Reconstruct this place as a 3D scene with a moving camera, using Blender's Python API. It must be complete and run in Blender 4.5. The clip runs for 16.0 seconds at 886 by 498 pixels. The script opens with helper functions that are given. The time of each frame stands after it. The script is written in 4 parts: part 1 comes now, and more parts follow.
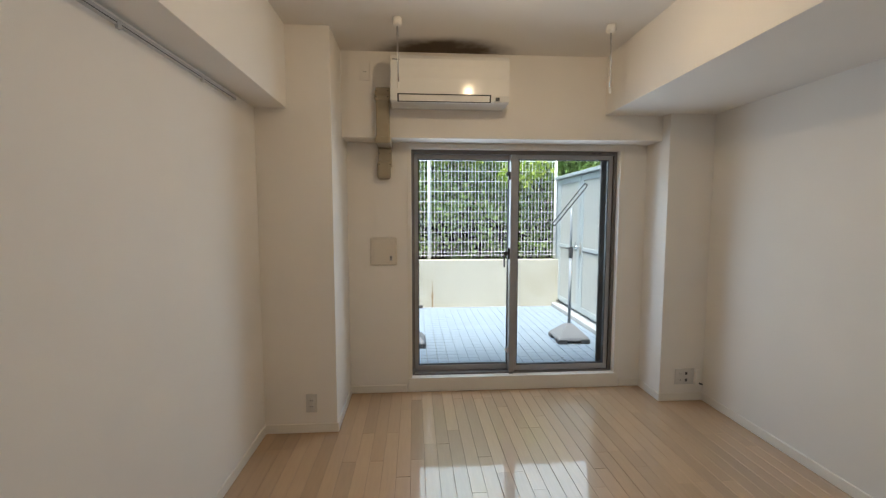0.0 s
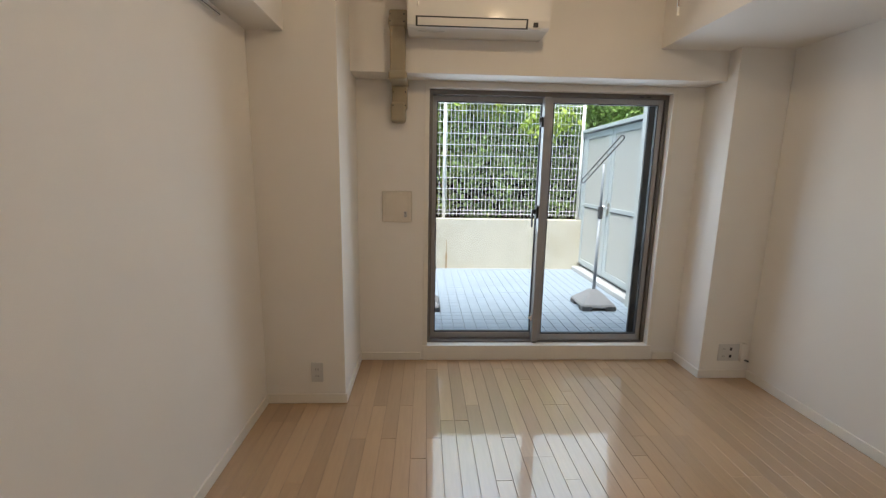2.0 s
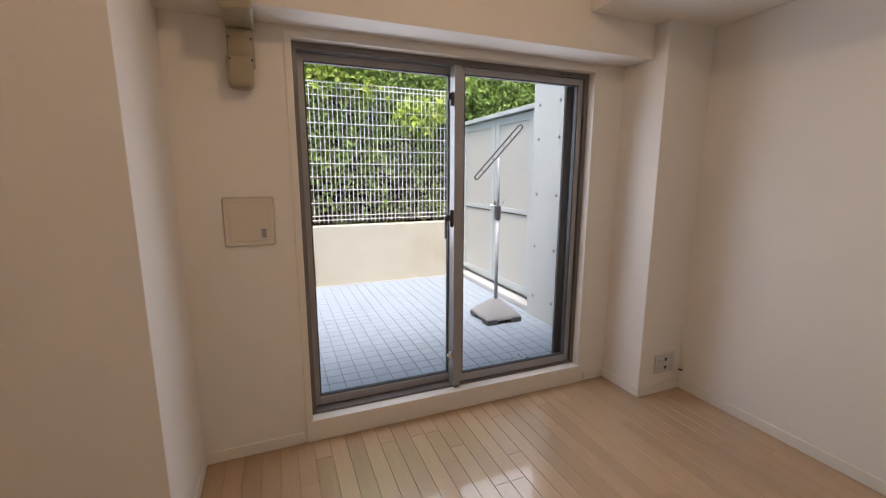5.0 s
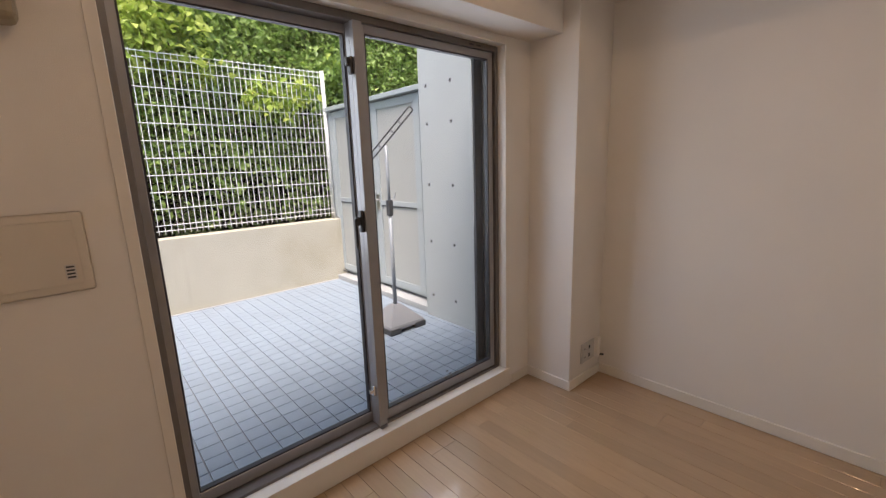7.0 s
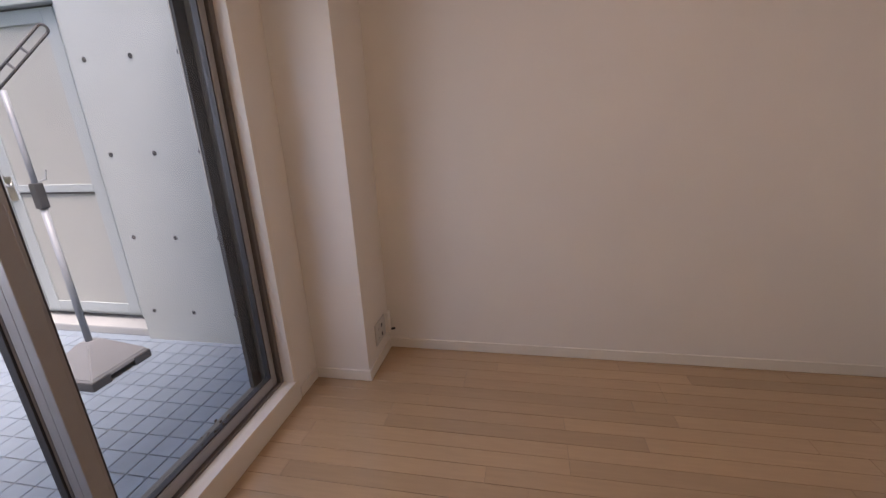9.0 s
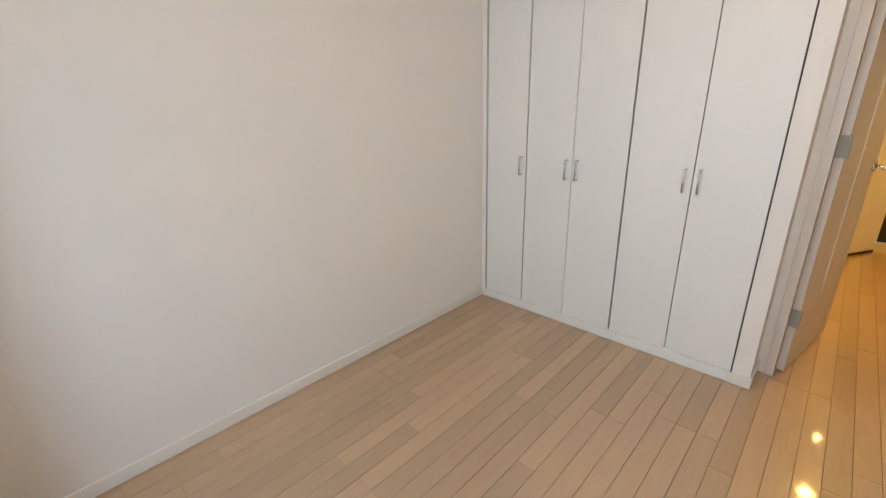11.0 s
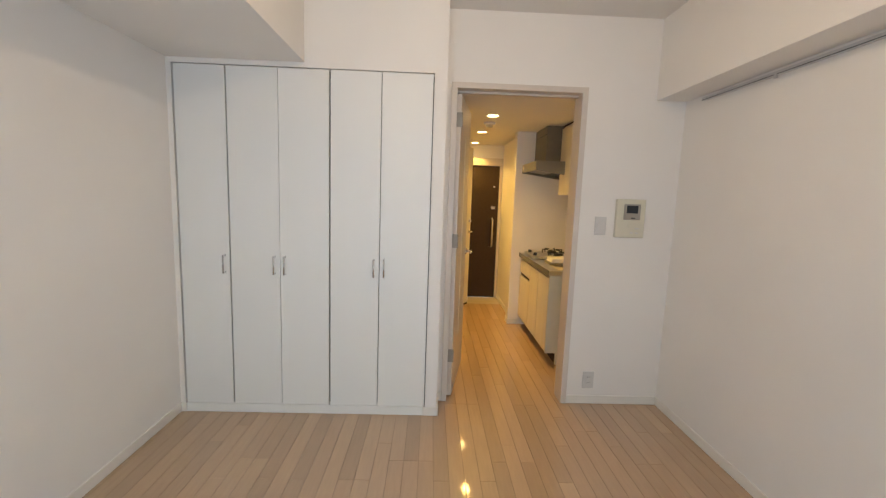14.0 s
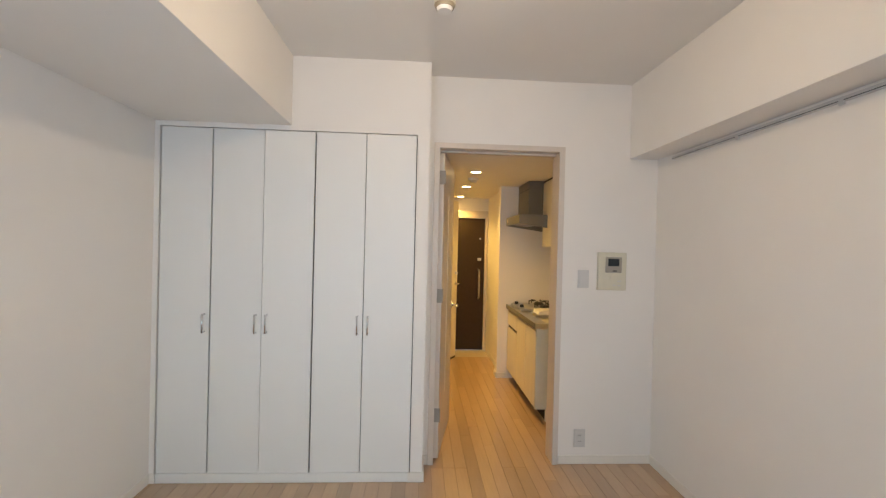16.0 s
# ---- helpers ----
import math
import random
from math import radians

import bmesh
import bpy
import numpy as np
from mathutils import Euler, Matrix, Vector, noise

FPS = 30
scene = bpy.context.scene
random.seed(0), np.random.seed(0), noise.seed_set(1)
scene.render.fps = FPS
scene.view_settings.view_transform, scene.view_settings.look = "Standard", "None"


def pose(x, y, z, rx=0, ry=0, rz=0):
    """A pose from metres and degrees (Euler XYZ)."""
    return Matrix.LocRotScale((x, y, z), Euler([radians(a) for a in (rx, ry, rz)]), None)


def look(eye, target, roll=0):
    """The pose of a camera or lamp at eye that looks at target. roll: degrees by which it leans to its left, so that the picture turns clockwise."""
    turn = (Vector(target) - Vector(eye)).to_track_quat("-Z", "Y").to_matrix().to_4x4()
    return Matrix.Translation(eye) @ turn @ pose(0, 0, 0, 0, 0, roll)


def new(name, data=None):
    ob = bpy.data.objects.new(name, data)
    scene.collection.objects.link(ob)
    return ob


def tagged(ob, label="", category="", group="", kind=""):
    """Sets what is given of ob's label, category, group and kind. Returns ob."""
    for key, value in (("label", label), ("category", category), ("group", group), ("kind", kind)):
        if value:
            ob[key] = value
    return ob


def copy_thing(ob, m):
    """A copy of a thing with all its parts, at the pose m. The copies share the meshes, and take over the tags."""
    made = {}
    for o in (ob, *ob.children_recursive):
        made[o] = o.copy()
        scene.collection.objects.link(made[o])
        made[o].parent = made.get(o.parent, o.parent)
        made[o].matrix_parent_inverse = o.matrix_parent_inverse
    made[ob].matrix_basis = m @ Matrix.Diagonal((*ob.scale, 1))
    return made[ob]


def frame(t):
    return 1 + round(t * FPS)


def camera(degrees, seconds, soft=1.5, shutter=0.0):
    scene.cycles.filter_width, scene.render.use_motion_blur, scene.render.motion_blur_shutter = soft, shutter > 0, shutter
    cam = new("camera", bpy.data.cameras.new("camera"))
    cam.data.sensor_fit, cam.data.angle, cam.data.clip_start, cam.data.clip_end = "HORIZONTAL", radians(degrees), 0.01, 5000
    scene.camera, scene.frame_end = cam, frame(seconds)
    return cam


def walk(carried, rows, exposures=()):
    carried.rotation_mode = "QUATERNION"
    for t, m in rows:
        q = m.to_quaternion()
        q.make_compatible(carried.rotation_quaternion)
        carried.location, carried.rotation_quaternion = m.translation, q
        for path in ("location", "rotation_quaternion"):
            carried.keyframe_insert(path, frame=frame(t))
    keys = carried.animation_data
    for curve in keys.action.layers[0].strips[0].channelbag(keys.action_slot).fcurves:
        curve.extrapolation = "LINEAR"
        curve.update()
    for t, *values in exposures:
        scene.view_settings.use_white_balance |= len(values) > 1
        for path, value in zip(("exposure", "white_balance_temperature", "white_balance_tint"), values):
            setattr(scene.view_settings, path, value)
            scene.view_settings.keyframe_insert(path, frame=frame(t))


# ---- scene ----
cam = camera(93.6, 16.0, soft=1.3)
PATH = [
    (0, (0.934, -3.122, 1.356), (1.07, -1.133, 1.195), -0.0),
    (0.5, (0.944, -3.096, 1.337), (1.033, -1.109, 1.125), 0.4),
    (1, (0.936, -2.985, 1.328), (0.993, -1.003, 1.062), 0.8),
    (1.5, (0.906, -2.871, 1.316), (0.963, -0.896, 1.004), 1.0),
    (2, (0.889, -2.788, 1.307), (0.977, -0.822, 0.952), 1.0),
    (2.5, (0.878, -2.656, 1.298), (1.026, -0.701, 0.908), 0.7),
    (3, (0.878, -2.497, 1.302), (1.112, -0.555, 0.886), 0.2),
    (3.5, (0.87, -2.381, 1.289), (1.219, -0.457, 0.867), -0.1),
    (4, (0.818, -2.22, 1.292), (1.302, -0.323, 0.885), -0.3),
    (4.2, (0.788, -2.161, 1.294), (1.328, -0.276, 0.898), -0.4),
    (6.3, (0.835, -1.603, 1.27), (1.918, 0.046, 0.946), -0.7),
    (6.5, (0.806, -1.545, 1.302), (1.954, 0.054, 0.946), -1.2),
    (7, (0.786, -1.436, 1.281), (2.082, 0.032, 0.879), -1.9),
    (7.5, (0.816, -1.346, 1.264), (2.267, -0.05, 0.802), -2.4),
    (8, (0.922, -1.206, 1.261), (2.53, -0.141, 0.732), -2.8),
    (8.5, (1.009, -1.101, 1.245), (2.768, -0.344, 0.671), -2.8),
    (8.7, (1.028, -1.072, 1.239), (2.839, -0.461, 0.649), -2.8),
    (10.8, (1.322, -0.642, 1.234), (2.798, -1.826, 0.584), -1.5),
    (11, (1.376, -0.605, 1.271), (2.693, -1.958, 0.613), -1.6),
    (11.5, (1.374, -0.526, 1.287), (2.336, -2.173, 0.686), -0.6),
    (12, (1.378, -0.449, 1.308), (2.003, -2.275, 0.784), 0.4),
    (12.5, (1.399, -0.351, 1.332), (1.753, -2.27, 0.897), 1.2),
    (13, (1.492, -0.302, 1.344), (1.639, -2.265, 0.992), 1.7),
    (13.5, (1.571, -0.272, 1.348), (1.58, -2.251, 1.054), 2.0),
    (14, (1.56, -0.265, 1.352), (1.497, -2.248, 1.101), 2.0),
    (14.5, (1.562, -0.275, 1.356), (1.461, -2.262, 1.148), 2.0),
    (15, (1.551, -0.277, 1.363), (1.44, -2.268, 1.211), 1.9),
    (15.5, (1.54, -0.269, 1.372), (1.429, -2.264, 1.292), 1.7),
    (16, (1.532, -0.261, 1.389), (1.423, -2.258, 1.375), 1.4),
]
EXPOSURES = [(0, 2.02, 6500, 12), (2, 2.0, 6650, 14), (4, 1.97, 7050, 26), (6.5, 1.78, 7400, 26), (8.7, 1.58, 7350, 36), (10.8, 2.66, 6450, 16), (12.3, 2.53, 6600, 16), (14, 2.5, 6400, 15), (16, 2.53, 6300, 15)]
walk(cam, [(t, look(eye, target, roll)) for t, eye, target, roll in PATH], EXPOSURES)

# ---- light ----
world = bpy.data.worlds.new("world")
scene.world = world
world.use_nodes = True
wn = world.node_tree.nodes
sky = wn.new("ShaderNodeTexSky")
sky.sky_type, sky.sun_disc = "NISHITA", False
sky.sun_elevation, sky.sun_rotation = radians(67.0), radians(227.1)
sky.air_density, sky.dust_density = 1.2, 2.0
wn["Background"].inputs["Strength"].default_value = 0.15
world.node_tree.links.new(sky.outputs["Color"], wn["Background"].inputs["Color"])

sun = new("sun", bpy.data.lights.new("sun", "SUN"))
sun.data.energy, sun.data.angle, sun.data.color = 2.0, radians(25), (1.0, 0.985, 0.955)
sun.matrix_world = look((-1.3, -0.6, 9.0), (1.5, 2.0, 0))


def area_lamp(name, eye, target, sx, sy, watts, colour):
    lamp = new(name, bpy.data.lights.new(name, "AREA"))
    lamp.data.shape, lamp.data.size, lamp.data.size_y = "RECTANGLE", sx, sy
    lamp.data.energy, lamp.data.color = watts, colour
    lamp.matrix_world = look(eye, target)
    return lamp


WINDOW_WATTS, DOWNLIGHT_WATTS, CEILING_LAMP_WATTS = 3.5, 1.0, 2.3
area_lamp("window_skylight", (1.7, 0.27, 1.35), (1.7, -3, 0.45), 1.54, 0.98, WINDOW_WATTS, (0.75, 0.91, 1.08)).data.spread = radians(150)


# ---- materials ----
def material(name, colour, rough=0.5, metal=0.0, grain=0.0, scale=20.0, bump=0.0, bump_scale=200.0, vary=0.0, coat=0.0, stain=0.0, stain_scale=2.0, stain_colour=(0.1, 0.1, 0.1), stretch=(1, 1, 1), spec=0.5):
    """A surface with a base colour, fine grain, broad stains, fine relief and a change of tone from piece to piece."""
    m = bpy.data.materials.new(name)
    m.use_nodes = True
    nt = m.node_tree
    n, link = nt.nodes, nt.links.new
    b = n["Principled BSDF"]
    b.inputs["Roughness"].default_value, b.inputs["Metallic"].default_value = rough, metal
    b.inputs["Coat Weight"].default_value, b.inputs["Coat Roughness"].default_value = coat, 0.065
    b.inputs["Specular IOR Level"].default_value, b.inputs["Coat IOR"].default_value = spec, 1.62
    rgb = n.new("ShaderNodeRGB")
    rgb.outputs[0].default_value = (*colour, 1)
    out = rgb.outputs[0]
    co = n.new("ShaderNodeTexCoord")
    mp = n.new("ShaderNodeMapping")
    mp.inputs["Scale"].default_value = stretch
    link(co.outputs["Object"], mp.inputs["Vector"])
    if vary:
        info = n.new("ShaderNodeObjectInfo")
        off = n.new("ShaderNodeVectorMath")
        link(mp.outputs["Vector"], off.inputs[0])
        sc = n.new("ShaderNodeVectorMath")
        sc.operation = "SCALE"
        sc.inputs[0].default_value = (37.0, 11.0, 5.0)
        link(info.outputs["Random"], sc.inputs["Scale"])
        link(sc.outputs[0], off.inputs[1])
        vec = off.outputs[0]
        hsv = n.new("ShaderNodeHueSaturation")
        mr = n.new("ShaderNodeMapRange")
        mr.inputs["To Min"].default_value, mr.inputs["To Max"].default_value = 1 - vary, 1 + vary
        link(info.outputs["Random"], mr.inputs["Value"])
        link(mr.outputs[0], hsv.inputs["Value"])
        link(out, hsv.inputs["Color"])
        out = hsv.outputs[0]
    else:
        vec = mp.outputs["Vector"]
    if grain:
        nz = n.new("ShaderNodeTexNoise")
        nz.inputs["Scale"].default_value, nz.inputs["Detail"].default_value = scale, 6
        link(vec, nz.inputs["Vector"])
        mr2 = n.new("ShaderNodeMapRange")
        mr2.inputs["From Min"].default_value, mr2.inputs["From Max"].default_value = 0.25, 0.75
        mr2.inputs["To Min"].default_value, mr2.inputs["To Max"].default_value = 1 - grain, 1 + grain
        link(nz.outputs["Fac"], mr2.inputs["Value"])
        h2 = n.new("ShaderNodeHueSaturation")
        link(mr2.outputs[0], h2.inputs["Value"])
        link(out, h2.inputs["Color"])
        out = h2.outputs[0]
    if stain:
        ns = n.new("ShaderNodeTexNoise")
        ns.inputs["Scale"].default_value, ns.inputs["Detail"].default_value = stain_scale, 8
        link(vec, ns.inputs["Vector"])
        rp = n.new("ShaderNodeMapRange")
        rp.inputs["From Min"].default_value, rp.inputs["From Max"].default_value = 0.48, 0.75
        rp.inputs["To Max"].default_value = stain
        link(ns.outputs["Fac"], rp.inputs["Value"])
        mx = n.new("ShaderNodeMix")
        mx.data_type = "RGBA"
        link(rp.outputs[0], mx.inputs[0])
        link(out, mx.inputs[6])
        mx.inputs[7].default_value = (*stain_colour, 1)
        out = mx.outputs[2]
    link(out, b.inputs["Base Color"])
    if bump:
        nb = n.new("ShaderNodeTexNoise")
        nb.inputs["Scale"].default_value, nb.inputs["Detail"].default_value = bump_scale, 3
        link(vec, nb.inputs["Vector"])
        bp = n.new("ShaderNodeBump")
        bp.inputs["Strength"].default_value, bp.inputs["Distance"].default_value = bump, 0.002
        link(nb.outputs["Fac"], bp.inputs["Height"])
        link(bp.outputs["Normal"], b.inputs["Normal"])
    return m


def glowing(name, colour, strength):
    m = bpy.data.materials.new(name)
    m.use_nodes = True
    b = m.node_tree.nodes["Principled BSDF"]
    b.inputs["Base Color"].default_value = (0.9, 0.9, 0.88, 1)
    b.inputs["Emission Color"].default_value = (*colour, 1)
    b.inputs["Emission Strength"].default_value = strength
    return m


def clear_glass(name):
    m = bpy.data.materials.new(name)
    m.use_nodes = True
    nt = m.node_tree
    n, link = nt.nodes, nt.links.new
    mixn = n.new("ShaderNodeMixShader")
    lw = n.new("ShaderNodeLayerWeight")
    lw.inputs["Blend"].default_value = 0.5
    pw = n.new("ShaderNodeMath")
    pw.operation = "POWER"
    pw.inputs[1].default_value = 5.0
    link(lw.outputs["Facing"], pw.inputs[0])
    fr = n.new("ShaderNodeMapRange")
    fr.inputs["To Min"].default_value, fr.inputs["To Max"].default_value = 0.03, 0.9
    link(pw.outputs[0], fr.inputs["Value"])
    tr = n.new("ShaderNodeBsdfTransparent")
    tr.inputs["Color"].default_value = (0.93, 0.96, 0.95, 1)
    gl = n.new("ShaderNodeBsdfGlossy")
    gl.inputs["Roughness"].default_value = 0.02
    link(fr.outputs[0], mixn.inputs[0])
    link(tr.outputs[0], mixn.inputs[1])
    link(gl.outputs[0], mixn.inputs[2])
    link(mixn.outputs[0], n["Material Output"].inputs["Surface"])
    return m


WALLPAPER = material("white_wallpaper", (0.83, 0.79, 0.735), 0.75, grain=0.015, scale=3, bump=0.35, bump_scale=420)
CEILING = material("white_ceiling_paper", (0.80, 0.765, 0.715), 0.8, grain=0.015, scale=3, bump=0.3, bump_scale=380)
TRIM = material("white_trim", (0.81, 0.765, 0.69), 0.4, grain=0.02, scale=8, bump=0.05)
CASING = material("cream_door_casing", (0.64, 0.565, 0.485), 0.4, grain=0.03, scale=14, stretch=(1, 1, 0.1))
OAK = material("pale_maple_floor", (0.475, 0.312, 0.18), 0.34, grain=0.055, scale=9, vary=0.11, coat=0.85, stretch=(9, 0.8, 1), bump=0.04, bump_scale=60)
JOINT = material("dark_floor_joint", (0.33, 0.215, 0.125), 0.8, grain=0.1)
ALU = material("grey_aluminium", (0.17, 0.155, 0.145), 0.4, 0.3, grain=0.04, scale=30)
ALU_LIGHT = material("silver_aluminium", (0.36, 0.36, 0.37), 0.4, 0.3, grain=0.03, scale=30)
RUBBER = material("dark_gasket", (0.045, 0.045, 0.05), 0.6, grain=0.1)
BLACK = material("black_plastic", (0.03, 0.03, 0.032), 0.45, grain=0.05)
GLASS = clear_glass("window_glass")
CONCRETE = material("pale_grey_concrete", (0.39, 0.43, 0.43), 0.8, grain=0.05, scale=5, bump=0.25, bump_scale=60, stain=0.25, stain_scale=1.6, stain_colour=(0.34, 0.365, 0.36))
STUCCO = material("cream_render", (0.50, 0.475, 0.39), 0.85, grain=0.06, scale=6, bump=0.4, bump_scale=90, stain=0.6, stain_scale=2.2, stain_colour=(0.37, 0.325, 0.23))
TILE = material("pale_grey_paving_tile", (0.225, 0.285, 0.345), 0.5, grain=0.07, scale=14, vary=0.04, bump=0.2, bump_scale=120, stain=0.3, stain_scale=3.0, stain_colour=(0.175, 0.205, 0.23))
GROUT = material("grey_grout", (0.15, 0.15, 0.146), 0.9, grain=0.12, scale=30, bump=0.3)
GATE = material("pale_blue_grey_steel", (0.38, 0.43, 0.445), 0.45, 0.1, grain=0.04, scale=5, stain=0.15, stain_scale=4, stain_colour=(0.42, 0.45, 0.45))
GATE_PANEL = material("pale_beige_grey_steel", (0.38, 0.395, 0.375), 0.5, 0.05, grain=0.04, scale=5, stain=0.2, stain_scale=3, stain_colour=(0.43, 0.43, 0.40))
PALE_KERB = material("pale_mortar", (0.33, 0.345, 0.35), 0.8, grain=0.06, scale=9, bump=0.25, bump_scale=70, stain=0.3, stain_scale=4, stain_colour=(0.48, 0.48, 0.46))
WIRE = material("white_coated_wire", (0.80, 0.80, 0.77), 0.4, grain=0.04)
STEEL = material("brushed_stainless", (0.55, 0.54, 0.52), 0.28, 1.0, grain=0.06, scale=10, stretch=(1, 12, 1))
HOOD = material("dull_grey_hood_steel", (0.24, 0.235, 0.21), 0.33, 0.6, grain=0.05)
DUCT = material("dull_brown_grey_panel", (0.17, 0.155, 0.125), 0.55, grain=0.05)
CHROME = material("chrome", (0.75, 0.75, 0.76), 0.16, 1.0)
WHITE_PLASTIC = material("white_plastic", (0.82, 0.79, 0.74), 0.35, grain=0.01)
GLOSS_PLASTIC = material("glossy_white_plastic", (0.80, 0.78, 0.74), 0.14, grain=0.01, spec=0.3)
BOX_PLASTIC = material("cream_box_plastic", (0.70, 0.635, 0.54), 0.45, grain=0.015)
IVORY = material("ivory_plastic", (0.66, 0.62, 0.49), 0.45, grain=0.02)
BEIGE = material("beige_duct_cover", (0.36, 0.30, 0.205), 0.45, grain=0.03, stain=0.25, stain_scale=7, stain_colour=(0.31, 0.25, 0.165))
GREY_PLATE = material("pale_grey_plate", (0.62, 0.60, 0.57), 0.4, grain=0.02)
DOOR_WHITE = material("white_closet_door", (0.80, 0.79, 0.75), 0.5, grain=0.008, scale=3, bump=0.05, bump_scale=120)
# dark colour painted as the shade in narrow gaps and grooves
SHADOW_GAP = material("gap_shade", (0.17, 0.17, 0.16), 0.7, grain=0.1)
CREAM_LAMINATE = material("cream_laminate", (0.74, 0.68, 0.55), 0.42, grain=0.04, scale=6, stretch=(4, 4, 0.4))
KITCHEN_SIDE = material("pale_green_grey_panel", (0.60, 0.60, 0.50), 0.45, grain=0.03)
BROWN = material("dark_brown_steel_door", (0.042, 0.026, 0.016), 0.6, grain=0.08, scale=30, spec=0.25)
GUN = material("grey_frame_paint", (0.33, 0.30, 0.25), 0.5, grain=0.04)
GENKAN = material("entrance_tile", (0.40, 0.34, 0.26), 0.5, grain=0.08, scale=10, vary=0.05)
WHITE_POLE = material("pale_painted_steel", (0.27, 0.30, 0.33), 0.4, grain=0.02)
GREY_BASE = material("grey_stand_plastic", (0.20, 0.208, 0.22), 0.55, grain=0.05)
DARK_GREY = material("dark_grey_rubber", (0.05, 0.053, 0.058), 0.6, grain=0.06)
LEAF = material("green_leaf", (0.10, 0.17, 0.045), 0.36, grain=0.2, scale=4, spec=0.5)
LEAF_YELLOW = material("yellow_green_leaf", (0.34, 0.36, 0.06), 0.5, grain=0.15, scale=4, spec=0.35)
LEAF_SHADED = material("shaded_green_leaf", (0.045, 0.085, 0.03), 0.40, grain=0.25, scale=4, spec=0.5)
BARK = material("brown_stem", (0.10, 0.075, 0.05), 0.85, grain=0.2, scale=30, bump=0.4)
EARTH = material("dark_earth_bank", (0.03, 0.032, 0.02), 0.95, grain=0.3, scale=6)
GROUND = material("dull_ground", (0.16, 0.15, 0.12), 0.95, grain=0.2, scale=2)
LAMP_GLOW = glowing("warm_lamp_glow", (1.0, 0.72, 0.30), 4.0)
SCREEN = material("dark_screen", (0.02, 0.025, 0.03), 0.12)


def dark_patch(m, centre, radii, colour):
    """A soft-edged dark patch, broken up by noise, on a plain surface."""
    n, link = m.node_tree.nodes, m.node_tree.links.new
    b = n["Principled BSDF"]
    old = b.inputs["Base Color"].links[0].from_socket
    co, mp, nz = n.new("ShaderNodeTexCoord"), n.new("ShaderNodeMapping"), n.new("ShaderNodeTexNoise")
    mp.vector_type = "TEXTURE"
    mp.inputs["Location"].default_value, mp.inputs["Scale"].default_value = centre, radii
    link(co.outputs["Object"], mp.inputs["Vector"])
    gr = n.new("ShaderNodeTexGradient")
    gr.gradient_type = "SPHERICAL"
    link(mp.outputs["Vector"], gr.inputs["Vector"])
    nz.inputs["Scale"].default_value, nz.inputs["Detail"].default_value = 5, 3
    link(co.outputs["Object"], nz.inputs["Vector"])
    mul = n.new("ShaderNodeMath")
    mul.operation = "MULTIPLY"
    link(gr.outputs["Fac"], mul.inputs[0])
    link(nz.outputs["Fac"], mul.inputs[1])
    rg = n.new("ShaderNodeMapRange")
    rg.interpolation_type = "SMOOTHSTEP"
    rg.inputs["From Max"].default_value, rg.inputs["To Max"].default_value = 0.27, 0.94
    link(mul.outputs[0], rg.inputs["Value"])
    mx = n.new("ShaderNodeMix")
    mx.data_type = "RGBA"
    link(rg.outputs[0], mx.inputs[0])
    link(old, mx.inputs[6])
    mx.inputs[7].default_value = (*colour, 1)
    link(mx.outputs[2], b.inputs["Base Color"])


# brown darkening of the ceiling above the air conditioner, fading outwards
dark_patch(CEILING, (1.14, -0.20, 2.46), (0.54, 0.29, 0.5), (0.10, 0.06, 0.025))


def leaf_tints(m, a, b):
    """Gives every leaf of a joined crown its own tone between two colours."""
    n, link = m.node_tree.nodes, m.node_tree.links.new
    geo = n.new("ShaderNodeNewGeometry")
    ramp = n.new("ShaderNodeMix")
    ramp.data_type = "RGBA"
    ramp.inputs[6].default_value, ramp.inputs[7].default_value = (*a, 1), (*b, 1)
    link(geo.outputs["Random Per Island"], ramp.inputs[0])
    link(ramp.outputs[2], n["Principled BSDF"].inputs["Base Color"])
    thin = n.new("ShaderNodeBsdfTranslucent")
    both = n.new("ShaderNodeMixShader")
    both.inputs[0].default_value = 0.5
    link(ramp.outputs[2], thin.inputs["Color"])
    link(n["Principled BSDF"].outputs[0], both.inputs[1])
    link(thin.outputs[0], both.inputs[2])
    link(both.outputs[0], n["Material Output"].inputs["Surface"])


leaf_tints(LEAF, (0.12, 0.23, 0.04), (0.42, 0.58, 0.17))
# darker tones put the shade of the low hedge into its leaf colour
leaf_tints(LEAF_SHADED, (0.06, 0.12, 0.03), (0.34, 0.46, 0.16))
leaf_tints(LEAF_YELLOW, (0.28, 0.42, 0.07), (0.52, 0.60, 0.14))


# ---- building blocks ----
def box(bm, x0, x1, y0, y1, z0, z1, bevel=0.0, segments=2):
    """Adds a box between two corners, with its edges rounded by bevel."""
    made = bmesh.ops.create_cube(bm, size=1.0)["verts"]
    for v in made:
        v.co = Vector((x0 + (v.co.x + 0.5) * (x1 - x0), y0 + (v.co.y + 0.5) * (y1 - y0), z0 + (v.co.z + 0.5) * (z1 - z0)))
    if bevel:
        edges = list({e for v in made for e in v.link_edges})
        bmesh.ops.bevel(bm, geom=edges, offset=bevel, segments=segments, profile=0.6, affect="EDGES")
    return bm


def tube(bm, a, b, r, r2=None, sides=12):
    """Adds a capped round bar from a to b."""
    a, b = Vector(a), Vector(b)
    m = (b - a).to_track_quat("Z", "Y").to_matrix().to_4x4()
    m.translation = (a + b) / 2
    bmesh.ops.create_cone(bm, cap_ends=True, segments=sides, radius1=r, radius2=r if r2 is None else r2, depth=(b - a).length, matrix=m)
    return bm


